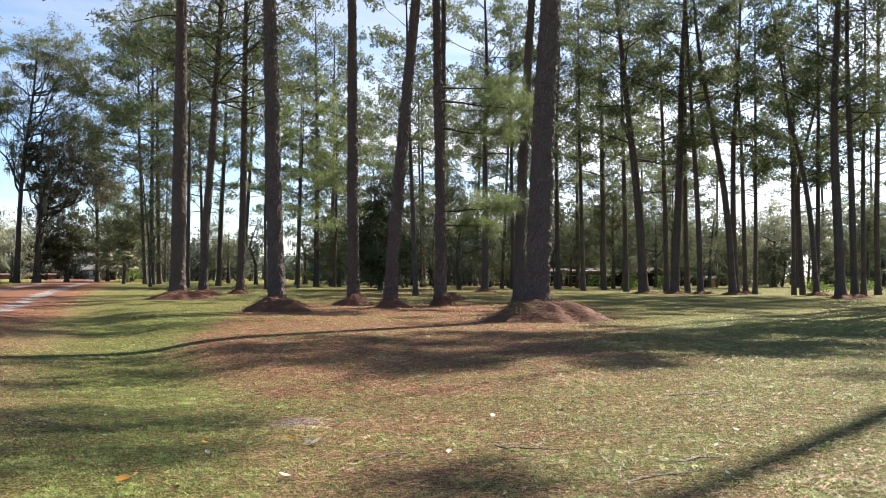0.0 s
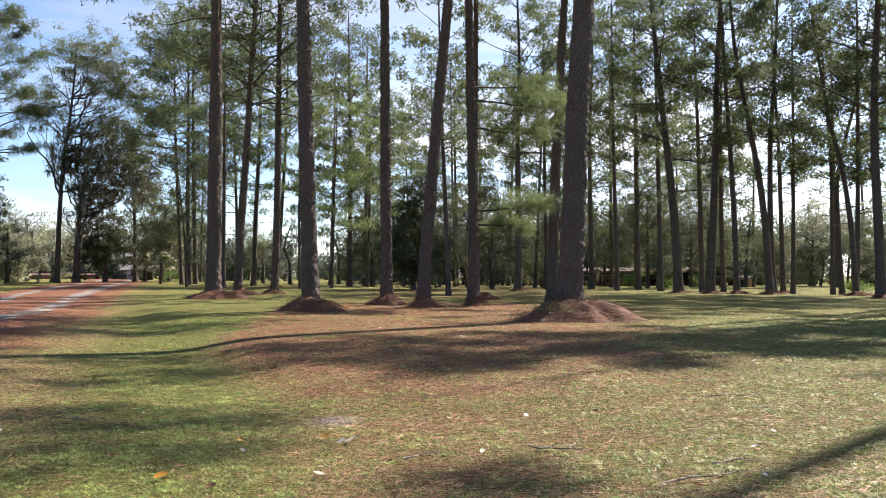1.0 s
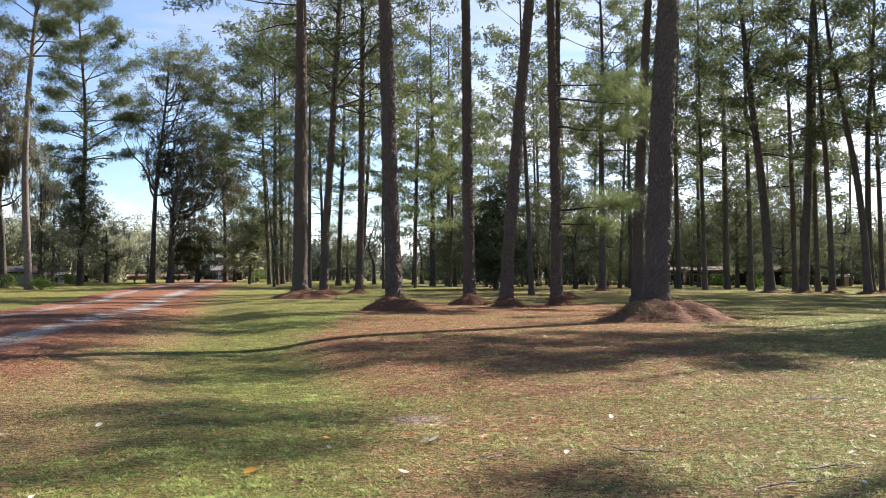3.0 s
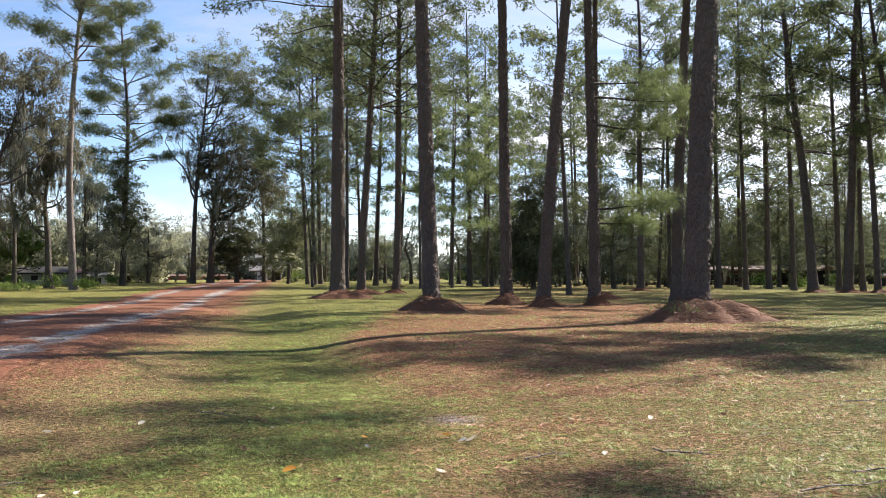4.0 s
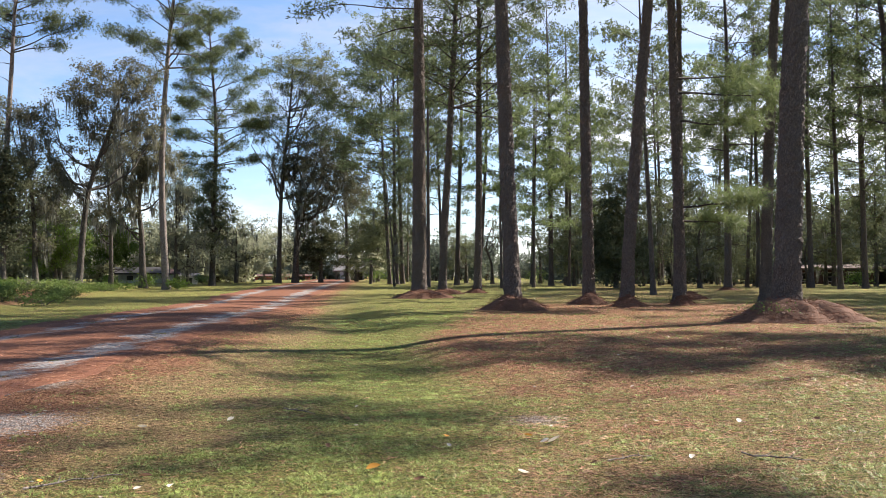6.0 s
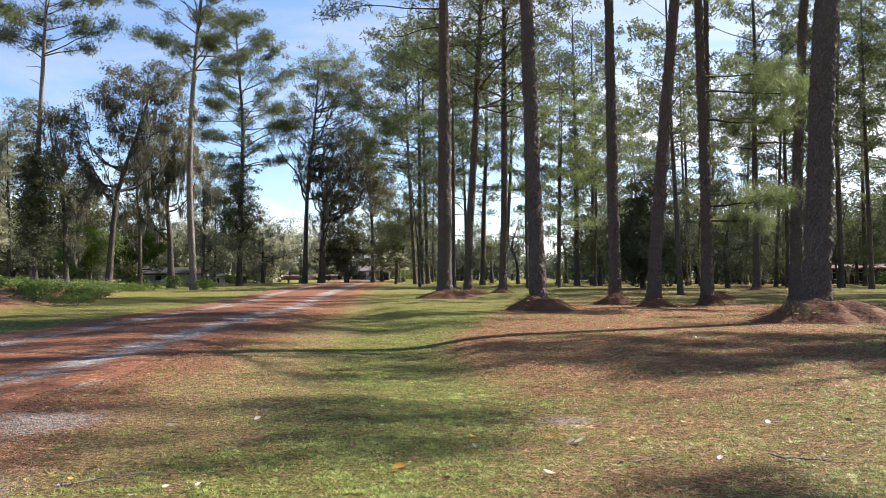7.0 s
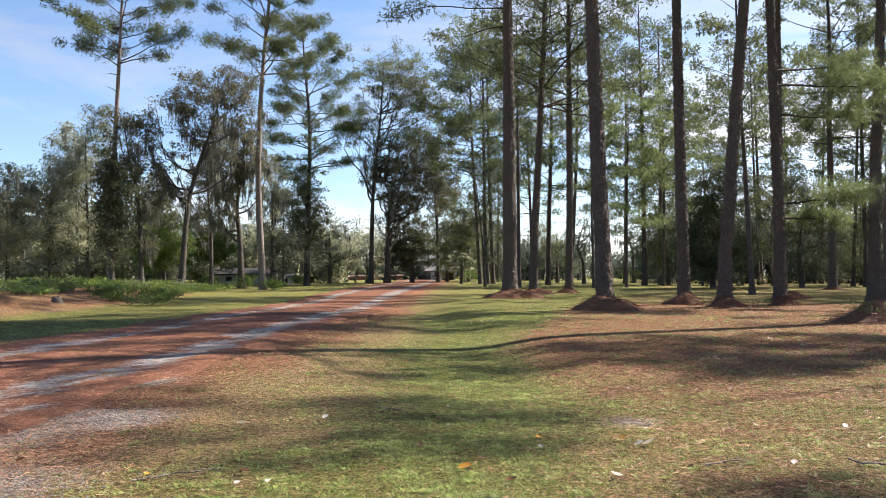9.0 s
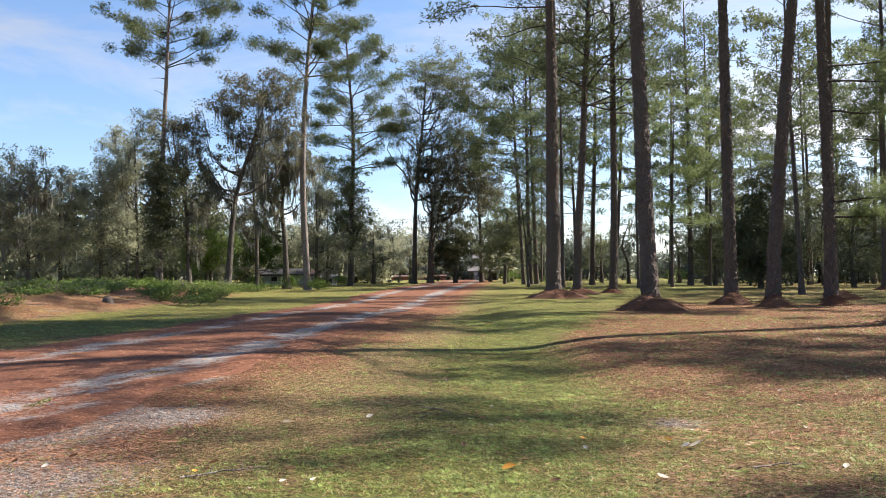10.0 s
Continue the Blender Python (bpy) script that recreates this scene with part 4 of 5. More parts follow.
broadleaf("oak_tree", -49.2, 41, 0.21, ((4.8, 0.05), (7.9, 0.14)), ((0.1, 7.1, 2.1, 2.3, 70), (-0.7, 4.5, 2.1, 2.3, 60), (0.7, 2.9, 1.9, 1.7, 40)), leaf=0.15, per=45, moss=800, mat=M_LEAF_GREY, label='grey-green moss-hung tree at the edge of the wood')
broadleaf("oak_tree", -52.1, 40.5, 0.22, ((4.9, -0.02),), ((-0, 5.7, 2.2, 3.3, 90), (-1.5, 6, 2.2, 3.3, 70)), leaf=0.15, per=42, moss=500, mat=M_LEAF_GREY, label='rounded oak at the edge of the wood')
broadleaf("oak_tree", -52.5, 36.6, 0.25, ((4.7, -0.03),), ((-0, 6.5, 2.5, 4, 90), (-2.2, 6.1, 2.5, 3.4, 70)), leaf=0.17, per=40, moss=300, mat=M_LEAF_GREY, label='rounded oak at the edge of the wood')
broadleaf("vine_clad_tree", -42.2, 71.5, 0.49, ((6.1, 0.04), (11.6, 0.29)), ((0.1, 10, 1.4, 3.8, 80), (-0.6, 5.6, 2, 3.3, 60), (1, 6.7, 1.5, 2.2, 24)), leaf=0.18, per=45, moss=200, mat=M_LEAF_OAK, label='trunk wrapped in leafy green vines')
broadleaf("oak_tree", -45.7, 72.9, 0.28, ((5.2, 0.03),), ((0, 8.6, 1.9, 2.8, 40), (0.6, 4.6, 2.3, 2.8, 50)), leaf=0.18, per=42, moss=1100, mat=M_LEAF_GREY, label='grey mossy tree behind the lone pines')
broadleaf("oak_tree", -48.9, 65.8, 0.27, ((4, 0.01),), ((0, 4.8, 2.2, 2.2, 60), (-1.3, 3.2, 2, 1.9, 40), (1.2, 2.9, 1.7, 1.6, 36)), leaf=0.18, per=45, mat=M_LEAF_FRESH, label='bright green young tree in the undergrowth')
broadleaf("oak_tree", -47.1, 57.1, 0.24, ((3.7, 0.01),), ((0.1, 3.2, 1.9, 1.8, 50), (-1.4, 2.5, 1.4, 1.4, 24)), leaf=0.16, per=42, mat=M_LEAF_FRESH, label='bright green young tree in the undergrowth')
broadleaf("magnolia_tree", -4.8, 65.8, 0.35, ((2.8, -0.01),), ((-0, 5, 1.7, 3, 120), (0.3, 2.4, 2.2, 2, 90), (-1, 3.2, 1.5, 2.4, 60)), leaf=0.2, per=42, mat=M_LEAF_DARK, label='dense dark magnolia with glossy leaves behind the pines')
broadleaf("oak_tree", -9.6, 79.4, 0.32, ((4.2, -0.02),), ((-0, 4.2, 2.6, 2.6, 60), (-2.1, 3.1, 2.1, 2.1, 40)), leaf=0.18, per=42, mat=M_LEAF_OAK, label='dark rounded oak behind the pines')
broadleaf("oak_tree", 1.3, 70, 0.32, ((2.9, -0.18), (5.2, 0.14)), ((0.1, 7.5, 2.8, 2.5, 40), (-1, 4.3, 2.1, 2.1, 34), (1.7, 3.8, 2.1, 1.8, 30), (0.4, 2, 2.3, 1.4, 34)), leaf=0.15, per=34, moss=200, label='dark oak with thin foliage and twisting limbs')
broadleaf("oak_tree", -20.2, 92.8, 0.37, ((2.3, -0.02), (4.1, -0.74), (6.6, 0.13)), ((-0.5, 6.5, 2, 2.1, 22), (-1.6, 4.7, 1.5, 1.5, 12), (1, 5.3, 1.2, 1.6, 10)), leaf=0.16, per=24, moss=150, label='half-bare oak with twisting limbs')
broadleaf("oak_tree", -15.5, 96.8, 0.39, ((3.6, -0.02), (5.5, -0.65)), ((-1, 7.4, 2.6, 2.6, 26), (1.2, 6.8, 1.9, 1.9, 18)), leaf=0.16, per=26, moss=150, label='half-bare oak with twisting limbs')
broadleaf("oak_tree", 6.4, 83.8, 0.33, ((3.8, 0.01),), ((-0.3, 4.9, 2.8, 2.8, 44), (1.7, 7.1, 2.5, 2.8, 36), (-1.1, 2.2, 2.8, 1.7, 36)), leaf=0.18, per=40, label='dark oak behind the pines')
broadleaf("oak_tree", 13.5, 91, 0.36, ((4, 0.02),), ((0, 5.8, 3, 3.6, 50), (3, 6.4, 3, 3, 44), (1.2, 2.8, 3.6, 1.8, 40)), leaf=0.19, per=40, mat=M_LEAF_OAK, label='dark oak beside the low house')
broadleaf("oak_tree", 21.1, 85.4, 0.35, ((3.9, 0.03),), ((0, 5, 2.6, 3.5, 44), (-2.7, 6.7, 2.6, 2.9, 34)), leaf=0.18, per=38, moss=200, label='dark oak beside the low house')
broadleaf("oak_tree", 24.8, 80.3, 0.33, ((3.7, 0.19), (6.9, 0.57)), ((0.3, 5.8, 2.8, 3.3, 40), (-1.2, 3.7, 2.2, 2.5, 30), (2.3, 4.2, 2.2, 2.5, 30)), leaf=0.17, per=32, moss=200, mat=M_LEAF_OAK, label='thin hardwood behind the pines')
broadleaf("oak_tree", 35.2, 91.5, 0.39, ((4.1, 0.05),), ((0.2, 6.5, 2.9, 2.6, 55), (-1.1, 3.8, 2.9, 2.9, 50)), leaf=0.2, per=42, moss=200, mat=M_LEAF_GREY, label='grey-green oak beyond the pines')
broadleaf("oak_tree", 39.5, 91.9, 0.39, ((4.1, 0.06),), ((0.1, 5.3, 3, 3, 55), (1.7, 6.5, 2.6, 2.3, 30)), leaf=0.2, per=42, moss=200, mat=M_LEAF_GREY, label='grey-green oak beyond the pines')
broadleaf("oak_tree", 40.7, 82.5, 0.36, ((3.8, 0.06),), ((0.1, 6.5, 3, 3, 70), (-1.2, 3.8, 3, 2.7, 60), (2.2, 4.8, 2.7, 3.6, 50)), leaf=0.19, per=42, moss=200, label='rounded oak beyond the pines')
broadleaf("oak_tree", -34.5, 93.9, 0.39, ((4.1, -0.04),), ((0.1, 6, 2.4, 3.3, 60), (-0.9, 3.5, 2.4, 2.6, 44), (1.4, 4.2, 2, 3, 36)), leaf=0.2, per=42, mat=M_LEAF_OAK, label='rounded green tree at the edge of the lawn')
broadleaf("oak_tree", -38.4, 95.6, 0.47, ((5.9, -0.07), (10.6, -0.28)), ((-0.1, 12.7, 2.8, 3.2, 70), (1.5, 9.9, 2.2, 2.4, 40), (-1, 16.1, 2.7, 2.2, 40)), leaf=0.18, per=40, moss=700, label='mossy live oak beside the pavilion')
broadleaf("oak_tree", -38.1, 105.3, 0.44, ((4.8, 0.06),), ((0.1, 5.5, 2.5, 4, 60), (1.6, 7.7, 2.1, 2.9, 30)), leaf=0.2, per=40, moss=200, label='rounded green tree behind the pine row')
broadleaf("oak_tree", -37.3, 112, 0.47, ((4.9, 0.07),), ((0.1, 4.9, 2.8, 3.5, 50), (-1.5, 2.6, 2.8, 1.9, 34)), leaf=0.2, per=40, mat=M_LEAF_GREY, label='grey-green tree behind the pine row')
broadleaf("oak_tree", -55.4, 104.2, 0.47, ((5.2, 0.04),), ((0, 4.4, 3.1, 3.1, 60), (-2.3, 5.2, 2.8, 3.5, 50)), leaf=0.2, per=36, moss=500, mat=M_LEAF_GREY, label='pale grey half-bare tree beyond the lawn')
broadleaf("oak_tree", -56.4, 96.8, 0.44, ((5, 0.03),), ((0.8, 3.5, 2.9, 2.6, 50), (-2.2, 3.9, 2.6, 2.9, 46)), leaf=0.2, per=36, moss=500, mat=M_LEAF_GREY, label='pale grey half-bare tree beyond the lawn')
broadleaf("oak_tree", 15.5, 78.5, 0.32, ((3.6, 0.02),), ((-0.5, 7.8, 1.9, 2.1, 40), (1.3, 9.3, 1.8, 1.9, 34), (-1.2, 4.7, 1.8, 2.1, 30)), leaf=0.17, per=40, label='dark oak among the pines')
broadleaf("oak_tree", 20.1, 75.4, 0.31, ((3.5, 0.03),), ((-0.4, 9, 1.8, 1.8, 36), (0.5, 6, 1.8, 2, 34), (1.7, 3, 1.8, 1.8, 26)), leaf=0.17, per=38, label='dark oak among the pines')
broadleaf("oak_tree", -43.6, 58.6, 0.34, ((4.6, 0.01), (6.9, -0.21)), ((0, 8.8, 2.2, 2.2, 50), (-0.9, 6, 1.9, 1.9, 36), (1, 11.7, 1.7, 1.7, 34)), leaf=0.15, per=40, moss=900, mat=M_LEAF_BROWN, label='mossy live oak behind the leaning oak')
broadleaf("oak_tree", -42.8, 66.4, 0.36, ((3.8, 0.02),), ((0, 5.4, 2.2, 2.6, 46), (0.8, 2.8, 2.1, 1.8, 34), (-0.7, 8.5, 1.7, 2.1, 30)), leaf=0.16, per=38, moss=900, mat=M_LEAF_GREY, label='grey mossy oak beyond the drive')
broadleaf("oak_tree", -48, 57.6, 0.3, ((3.7, 0),), ((0, 5.2, 2.1, 2.5, 44), (-0.9, 8, 1.6, 2, 28), (0.9, 2.8, 2, 1.5, 30)), leaf=0.16, per=40, moss=500, label='dark mossy oak at the edge of the wood')
broadleaf("oak_tree", -52.7, 53.4, 0.3, ((4.2, -0),), ((-0, 11.2, 2, 2.2, 46), (-1.1, 6.5, 2.2, 3, 56), (1.1, 3.7, 2.2, 2, 40)), leaf=0.16, per=38, moss=300, mat=M_LEAF_GREY, label='grey-green oak at the edge of the wood')
broadleaf("oak_tree", -48.6, 87.4, 0.39, ((4.5, 0.03),), ((0, 4.5, 2.8, 3, 56), (-1.9, 5.9, 2.4, 2.6, 40), (2, 2.6, 2.4, 1.8, 34)), leaf=0.19, per=34, moss=700, mat=M_LEAF_GREY, label='pale grey half-bare tree beyond the lawn')
broadleaf("oak_tree", -46.6, 93, 0.41, ((4.1, -0.05),), ((-0.1, 4.1, 3.1, 3.1, 60), (2.2, 3.5, 2.5, 2.7, 44)), leaf=0.19, per=36, moss=300, mat=M_LEAF_GREY, label='grey-green tree beyond the drive')
broadleaf("oak_tree", -24.2, 97, 0.39, ((3.6, -0.03),), ((-0, 3.9, 2.2, 2.6, 40), (-1.3, 5.5, 1.7, 2.4, 24)), leaf=0.18, per=34, moss=100, label='dark oak behind the pines')
under = np.random.default_rng(31)
for az in (-25.5, -21.5, -18.6, -14.6, -11.8, -7.4, -5.2, -3.1, 0.6, 2.4, 4.8, 6.6, 16.8, 18.8):
    d = under.uniform(72, 98)
    h = 1.2 * under.uniform(6, 10.5) * (0.62 if az < -17 else 1.0)
    w = under.uniform(1.6, 2.6)
    broadleaf("hardwood_tree", round(-d * math.sin(radians(az)), 1), round(d * math.cos(radians(az)), 1), 0.2, ((h * 0.3, under.uniform(-0.3, 0.3)), (h * 0.7, under.uniform(-0.8, 0.8))),
              ((under.uniform(-0.8, 0.8), h * 0.72, w, h * 0.26, 34), (under.uniform(-1.4, 1.4), h * 0.5, w * 0.9, h * 0.2, 26), (under.uniform(-1, 1), h * 0.25, w, h * 0.2, 22)),
              leaf=0.15, per=34, moss=60, label="dark leafy hardwood growing among the pines")


# ---------------------------------------------------------------- distant woods
def far_woods(az0, az1, d0, d1, low, high, count, mat, seed, n=26):
    rng = np.random.default_rng(seed)
    az = np.radians(rng.uniform(az0, az1, count))
    d = rng.uniform(d0, d1, count)
    top = rng.uniform(low, high, count)
    cx, cy = -np.sin(az) * d, np.cos(az) * d
    p, t = [], Tubes()
    for x, y, h in zip(cx, cy, top):
        g = float(height(x, y))
        w = h * rng.uniform(0.28, 0.42)
        q = unit(rng.normal(0, 1, (n, 3))) * rng.uniform(0.3, 1, (n, 1)) * [w, w, h * 0.5] + [x, y, g + h * 0.5]
        p.append((q[:, None] + unit(rng.normal(0, 1, (n, 28, 3))) * rng.random((n, 28, 1)) ** 0.45 * (0.85 + 0.05 * h)).reshape(-1, 3))
        t.add(np.array([[x, y, g - 0.2], [x + 0.3, y, g + h * 0.4], [x, y, g + h * 0.8]]), (0.22, 0.16, 0.05), 5)
    p = np.concatenate(p)
    p = p[p[:, 2] > 0.05]
    v = small_leaves(rng, p, 0.42)
    wood = new("distant_woods")
    part("foliage", mesh_of("foliage", v, faces_of(v, 3), mat), wood, kind="stuff")
    part("trunks", t.mesh("trunks", M_OAKBARK), wood, kind="stuff")
    return tagged(wood, "hazy line of distant mixed woodland behind the lawn", "woods", kind="stuff")


# no real haze here: the farthest belts get it from their leaf colour
far_woods(17, 55, 150, 185, 8, 13, 66, M_LEAF_HAZED, 11)
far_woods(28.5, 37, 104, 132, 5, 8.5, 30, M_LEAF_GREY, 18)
far_woods(12, 18, 116, 140, 4.5, 7.5, 18, M_LEAF_HAZED, 21)
far_woods(5, 19, 135, 180, 3.0, 6.5, 60, M_LEAF_HAZED, 12)
far_woods(-9, 7, 112, 150, 7, 11, 44, M_LEAF_HAZED, 13)
far_woods(-32, -7, 112, 150, 7, 12, 84, M_LEAF_HAZED, 14)
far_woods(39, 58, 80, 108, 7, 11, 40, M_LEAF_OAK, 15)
far_woods(-34, 62, 188, 202, 3.0, 5.5, 190, M_LEAF_HAZED, 20, 16)
far_woods(-14, 6, 100, 125, 8, 13, 36, M_LEAF_HAZED, 23)
far_woods(-32, 8, 98, 112, 3.5, 8, 76, M_LEAF_HAZED, 16)
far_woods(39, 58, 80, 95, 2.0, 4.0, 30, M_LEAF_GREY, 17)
far_woods(17, 40, 146, 156, 1.6, 3.2, 74, M_LEAF_HAZED, 24, 12)
far_woods(28, 40, 100, 116, 2.5, 5.5, 26, M_LEAF_GREY, 19)


def shrub(x, y, w, h, mat, label, leaf=0.1, n=420, name="shrub", seed=0):
    rng = np.random.default_rng(int(abs(x) * 71 + abs(y) * 37 + seed))
    g = float(height(x, y))
    thing = new(name)
    thing.location = (x, y, g)
    k = 16
    c = unit(rng.normal(0, 1, (k, 3))) * rng.uniform(0.3, 1, (k, 1)) * [w * 0.5, w * 0.5, h * 0.45] + [0, 0, h * 0.5]
    p = (c[:, None] + rng.normal(0, 0.14 * h + 0.05, (k, max(4, n // k), 3))).reshape(-1, 3)
    p = p[p[:, 2] > 0.02]
    v = leaves(rng, p, leaf, 0.5)
    part("foliage", mesh_of("foliage", v, faces_of(v, 4), mat), thing, kind="stuff")
    for q in range(5):
        t = Tubes()
        t.add(np.stack([[rng.normal(0, 0.06), rng.normal(0, 0.06), -0.08], c[q] * [0.5, 0.5, 0.6], c[q]]), (0.018, 0.012, 0.005), 4)
        part("stem", t.mesh("stem", M_OAKBARK), thing)
    return tagged(thing, label, "shrub", "shrubs")


rng = np.random.default_rng(5)
# weeds and brambles on the bank
for i in range(150):
    y = rng.uniform(12, 50)
    u = rng.uniform(4.0 if y < 25 else 2.2, 11.0)
    x = float(np.interp(y, BANK_Y, BANK_X)) - u
    h = rng.uniform(0.12, 0.5)
    shrub(x, y, rng.uniform(0.7, 1.7), h, (M_LEAF_FRESH, M_LEAF_WEED, M_LEAF_OAK, M_LEAF_WEED)[i % 4], "leafy green weeds growing on the bank beside the drive", rng.uniform(0.08, 0.15), 260, "weed_clump", i)
for i in range(70):
    y = rng.uniform(24, 52)
    x = float(np.interp(y, BANK_Y, BANK_X)) - rng.uniform(3.6 if y < 27 else 2.2, 9.5)
    shrub(x, y, rng.uniform(1.1, 2.2), rng.uniform(0.22, 0.55), (M_LEAF_FRESH, M_LEAF_WEED, M_LEAF_OAK, M_LEAF_WEED)[i % 4], "leafy green weeds growing on the bank beside the drive", rng.uniform(0.1, 0.17), 240, "weed_clump", 300 + i)
for x, y in ((-22.2, 27.5), (-23.6, 30.2), (-25.2, 31.4), (-26.6, 33.6), (-20.9, 17.4), (-24.0, 27.4), (-25.6, 29.3), (-27.2, 34.6), (-28.6, 36.4), (-29.6, 38.9), (-31.2, 41.6), (-32.4, 44.5)):
    shrub(x - 1.3, y, 1.6, 0.45, M_LEAF_WEED, "dark green bramble bush at the foot of the bank", 0.09, 700, "bramble")
# shrubs near the far houses
for x, y, w, h in ((13.6, 75.5, 2.6, 1.3), (18.6, 72.5, 2.2, 1.3), (16.2, 74.5, 1.6, 1.0), (27, 62, 2.2, 0.8), (29, 60, 3.0, 0.9), (31.5, 59.5, 2.4, 0.8), (33.5, 60, 3.0, 1.0),
                   (36.5, 58, 3.0, 0.9), (-33.6, 92, 2.4, 1.6), (-31.5, 93, 2.0, 1.1), (-28.5, 92.0, 2.4, 1.0), (-16, 98, 3.0, 1.7), (-53.5, 71.5, 2.0, 0.8), (-46.5, 77, 2.2, 1.0), (-39.8, 58, 2.2, 1.0), (-36.2, 56.4, 1.6, 0.9)):
    shrub(x, y, w, h, M_LEAF_FRESH, "rounded light green shrub at the edge of the lawn", 0.15, 700)


def palm(x, y, h, seed=4):
    """A cabbage palm: a rough stem and stiff folded fans on arching stalks."""
    rng = np.random.default_rng(seed)
    tree = new("palm_tree")
    tree.location = (x, y, float(height(x, y)))
    t = Tubes()
    z = np.linspace(-0.2, h, 9)
    t.add(np.stack([0.1 * np.sin(z), 0 * z, z], 1), 0.19 + 0.02 * np.cos(z * 9), 9)
    part("trunk", t.mesh("trunk", M_BARK_FAR), tree)
    for i in range(22):
        a, rise = i * 2.4 + rng.uniform(-0.2, 0.2), rng.uniform(-0.5, 1.1)
        out = unit(np.array([math.cos(a), math.sin(a), rise]))
        s = np.linspace(0, 1, 5)[:, None]
        stalk = np.array([0, 0, h]) + out * s * 1.1 - np.array([0, 0, 0.3]) * s * s
        frond = Tubes()
        frond.add(stalk, 0.022 * (1 - 0.6 * s[:, 0]), 4)
        ob = part("frond", frond.mesh("frond", M_LEAF_FRESH), tree)
        across = unit(np.cross(out, np.array([0, 0, 1.0])))
        q = np.linspace(-1.25, 1.25, 15)
        d = unit(out * np.cos(q)[:, None] + across * np.sin(q)[:, None] - np.array([0, 0, 0.25]))
        w = unit(np.cross(d, np.cross(out, across))) * 0.085
        c = stalk[-1]
        v = np.stack([c + d * 0.1 - w, c + d * 0.1 + w, c + d * 0.85 - np.array([0, 0, 0.12])], 1).reshape(-1, 3)
        part("fan", mesh_of("fan", v, faces_of(v, 3), M_LEAF_GREY), ob)
    return tagged(tree, "green palm with fan fronds beside the pavilion", "palm tree")


palm(-31.7, 85.4, 2.5)


# ---------------------------------------------------------------- buildings
def box(name, x0, y0, z0, x1, y1, z1, mat, parent, label="", bevel=0.015):
    bm = bmesh.new()
    bmesh.ops.create_cube(bm, size=1, matrix=Matrix.LocRotScale(((x0 + x1) / 2, (y0 + y1) / 2, (z0 + z1) / 2), None, (x1 - x0, y1 - y0, z1 - z0)))
    bmesh.ops.bevel(bm, geom=bm.edges[:], offset=bevel, segments=1, affect="EDGES")
    me = bpy.data.meshes.new(name)
    bm.to_mesh(me)
    bm.free()
    me.materials.append(mat)
    return part(name, me, parent, label)


def gable(name, x0, y0, x1, y1, z0, rise, mat, parent, label="", thick=0.14):
    """A gable roof, its ridge along x, with thickness and overhang."""
    yc = (y0 + y1) / 2
    prof = [(y0, z0), (yc, z0 + rise), (y1, z0), (y1, z0 + thick), (yc, z0 + rise + thick), (y0, z0 + thick)]
    v = [(x, py, pz) for x in (x0, x1) for py, pz in prof]
    f = [(0, 1, 7, 6), (1, 2, 8, 7), (2, 3, 9, 8), (3, 4, 10, 9), (4, 5, 11, 10), (5, 0, 6, 11), (0, 5, 4, 1), (1, 4, 3, 2), (6, 7, 10, 11), (7, 8, 9, 10)]
    return part(name, mesh_of(name, v, f, mat), parent, label)


def low_house():
    """A long low house with a white fascia and a dark open carport."""
    h = new("ranch_house")
    box("wall", -6, 0.6, -0.4, 2.2, 6, 1.5, M_BRICKISH, h, "shaded red-brown wall")
    # carport depth: its shade is painted as a near-black back wall
    box("carport_wall", 2.3, 5.6, -0.4, 6.2, 6, 1.5, M_DARK, h)
    for x in (2.6, 4.4, 6.1):
        box("post", x - 0.06, 0.1, -0.4, x + 0.06, 0.22, 1.5, M_WHITE, h, "white carport post")
    for x in (-4.6, -2.2, 0.4):
        w = box("window", x - 0.6, 0.54, 0.3, x + 0.6, 0.62, 1.25, M_WHITE, h)
        box("pane", x - 0.54, 0.52, 0.36, x + 0.54, 0.56, 1.19, M_DARK, w)
    box("fascia", -6.8, -0.32, 1.58, 6.8, -0.2, 1.74, M_PALEROOF, h, "weathered rust-stained fascia board")
    gable("roof", -6.8, -0.2, 6.8, 6.6, 1.6, 0.4, M_PALEROOF, h, "low weathered rust-brown roof")
    h.matrix_world = pose(16.4, 96.4, -0.05, 0, 0, -32)
    return tagged(h, "long low house with a rust-stained roof edge and an open carport", "house")


def shed():
    s = new("garden_shed")
    box("wall", -0.75, 0, -0.35, 0.75, 1.5, 0.85, M_TANWOOD, s)
    box("door", -0.45, -0.03, -0.3, 0.15, 0.02, 0.72, M_DARK, s, "door panel coloured near-black like a shaded doorway")
    gable("roof", -0.88, -0.2, 0.88, 1.7, 0.83, 0.22, M_GREYROOF, s, thick=0.06)
    s.matrix_world = pose(25.2, 82.2, 0, 0, 0, -15)
    return tagged(s, "small tan wooden shed at the edge of the trees", "shed")


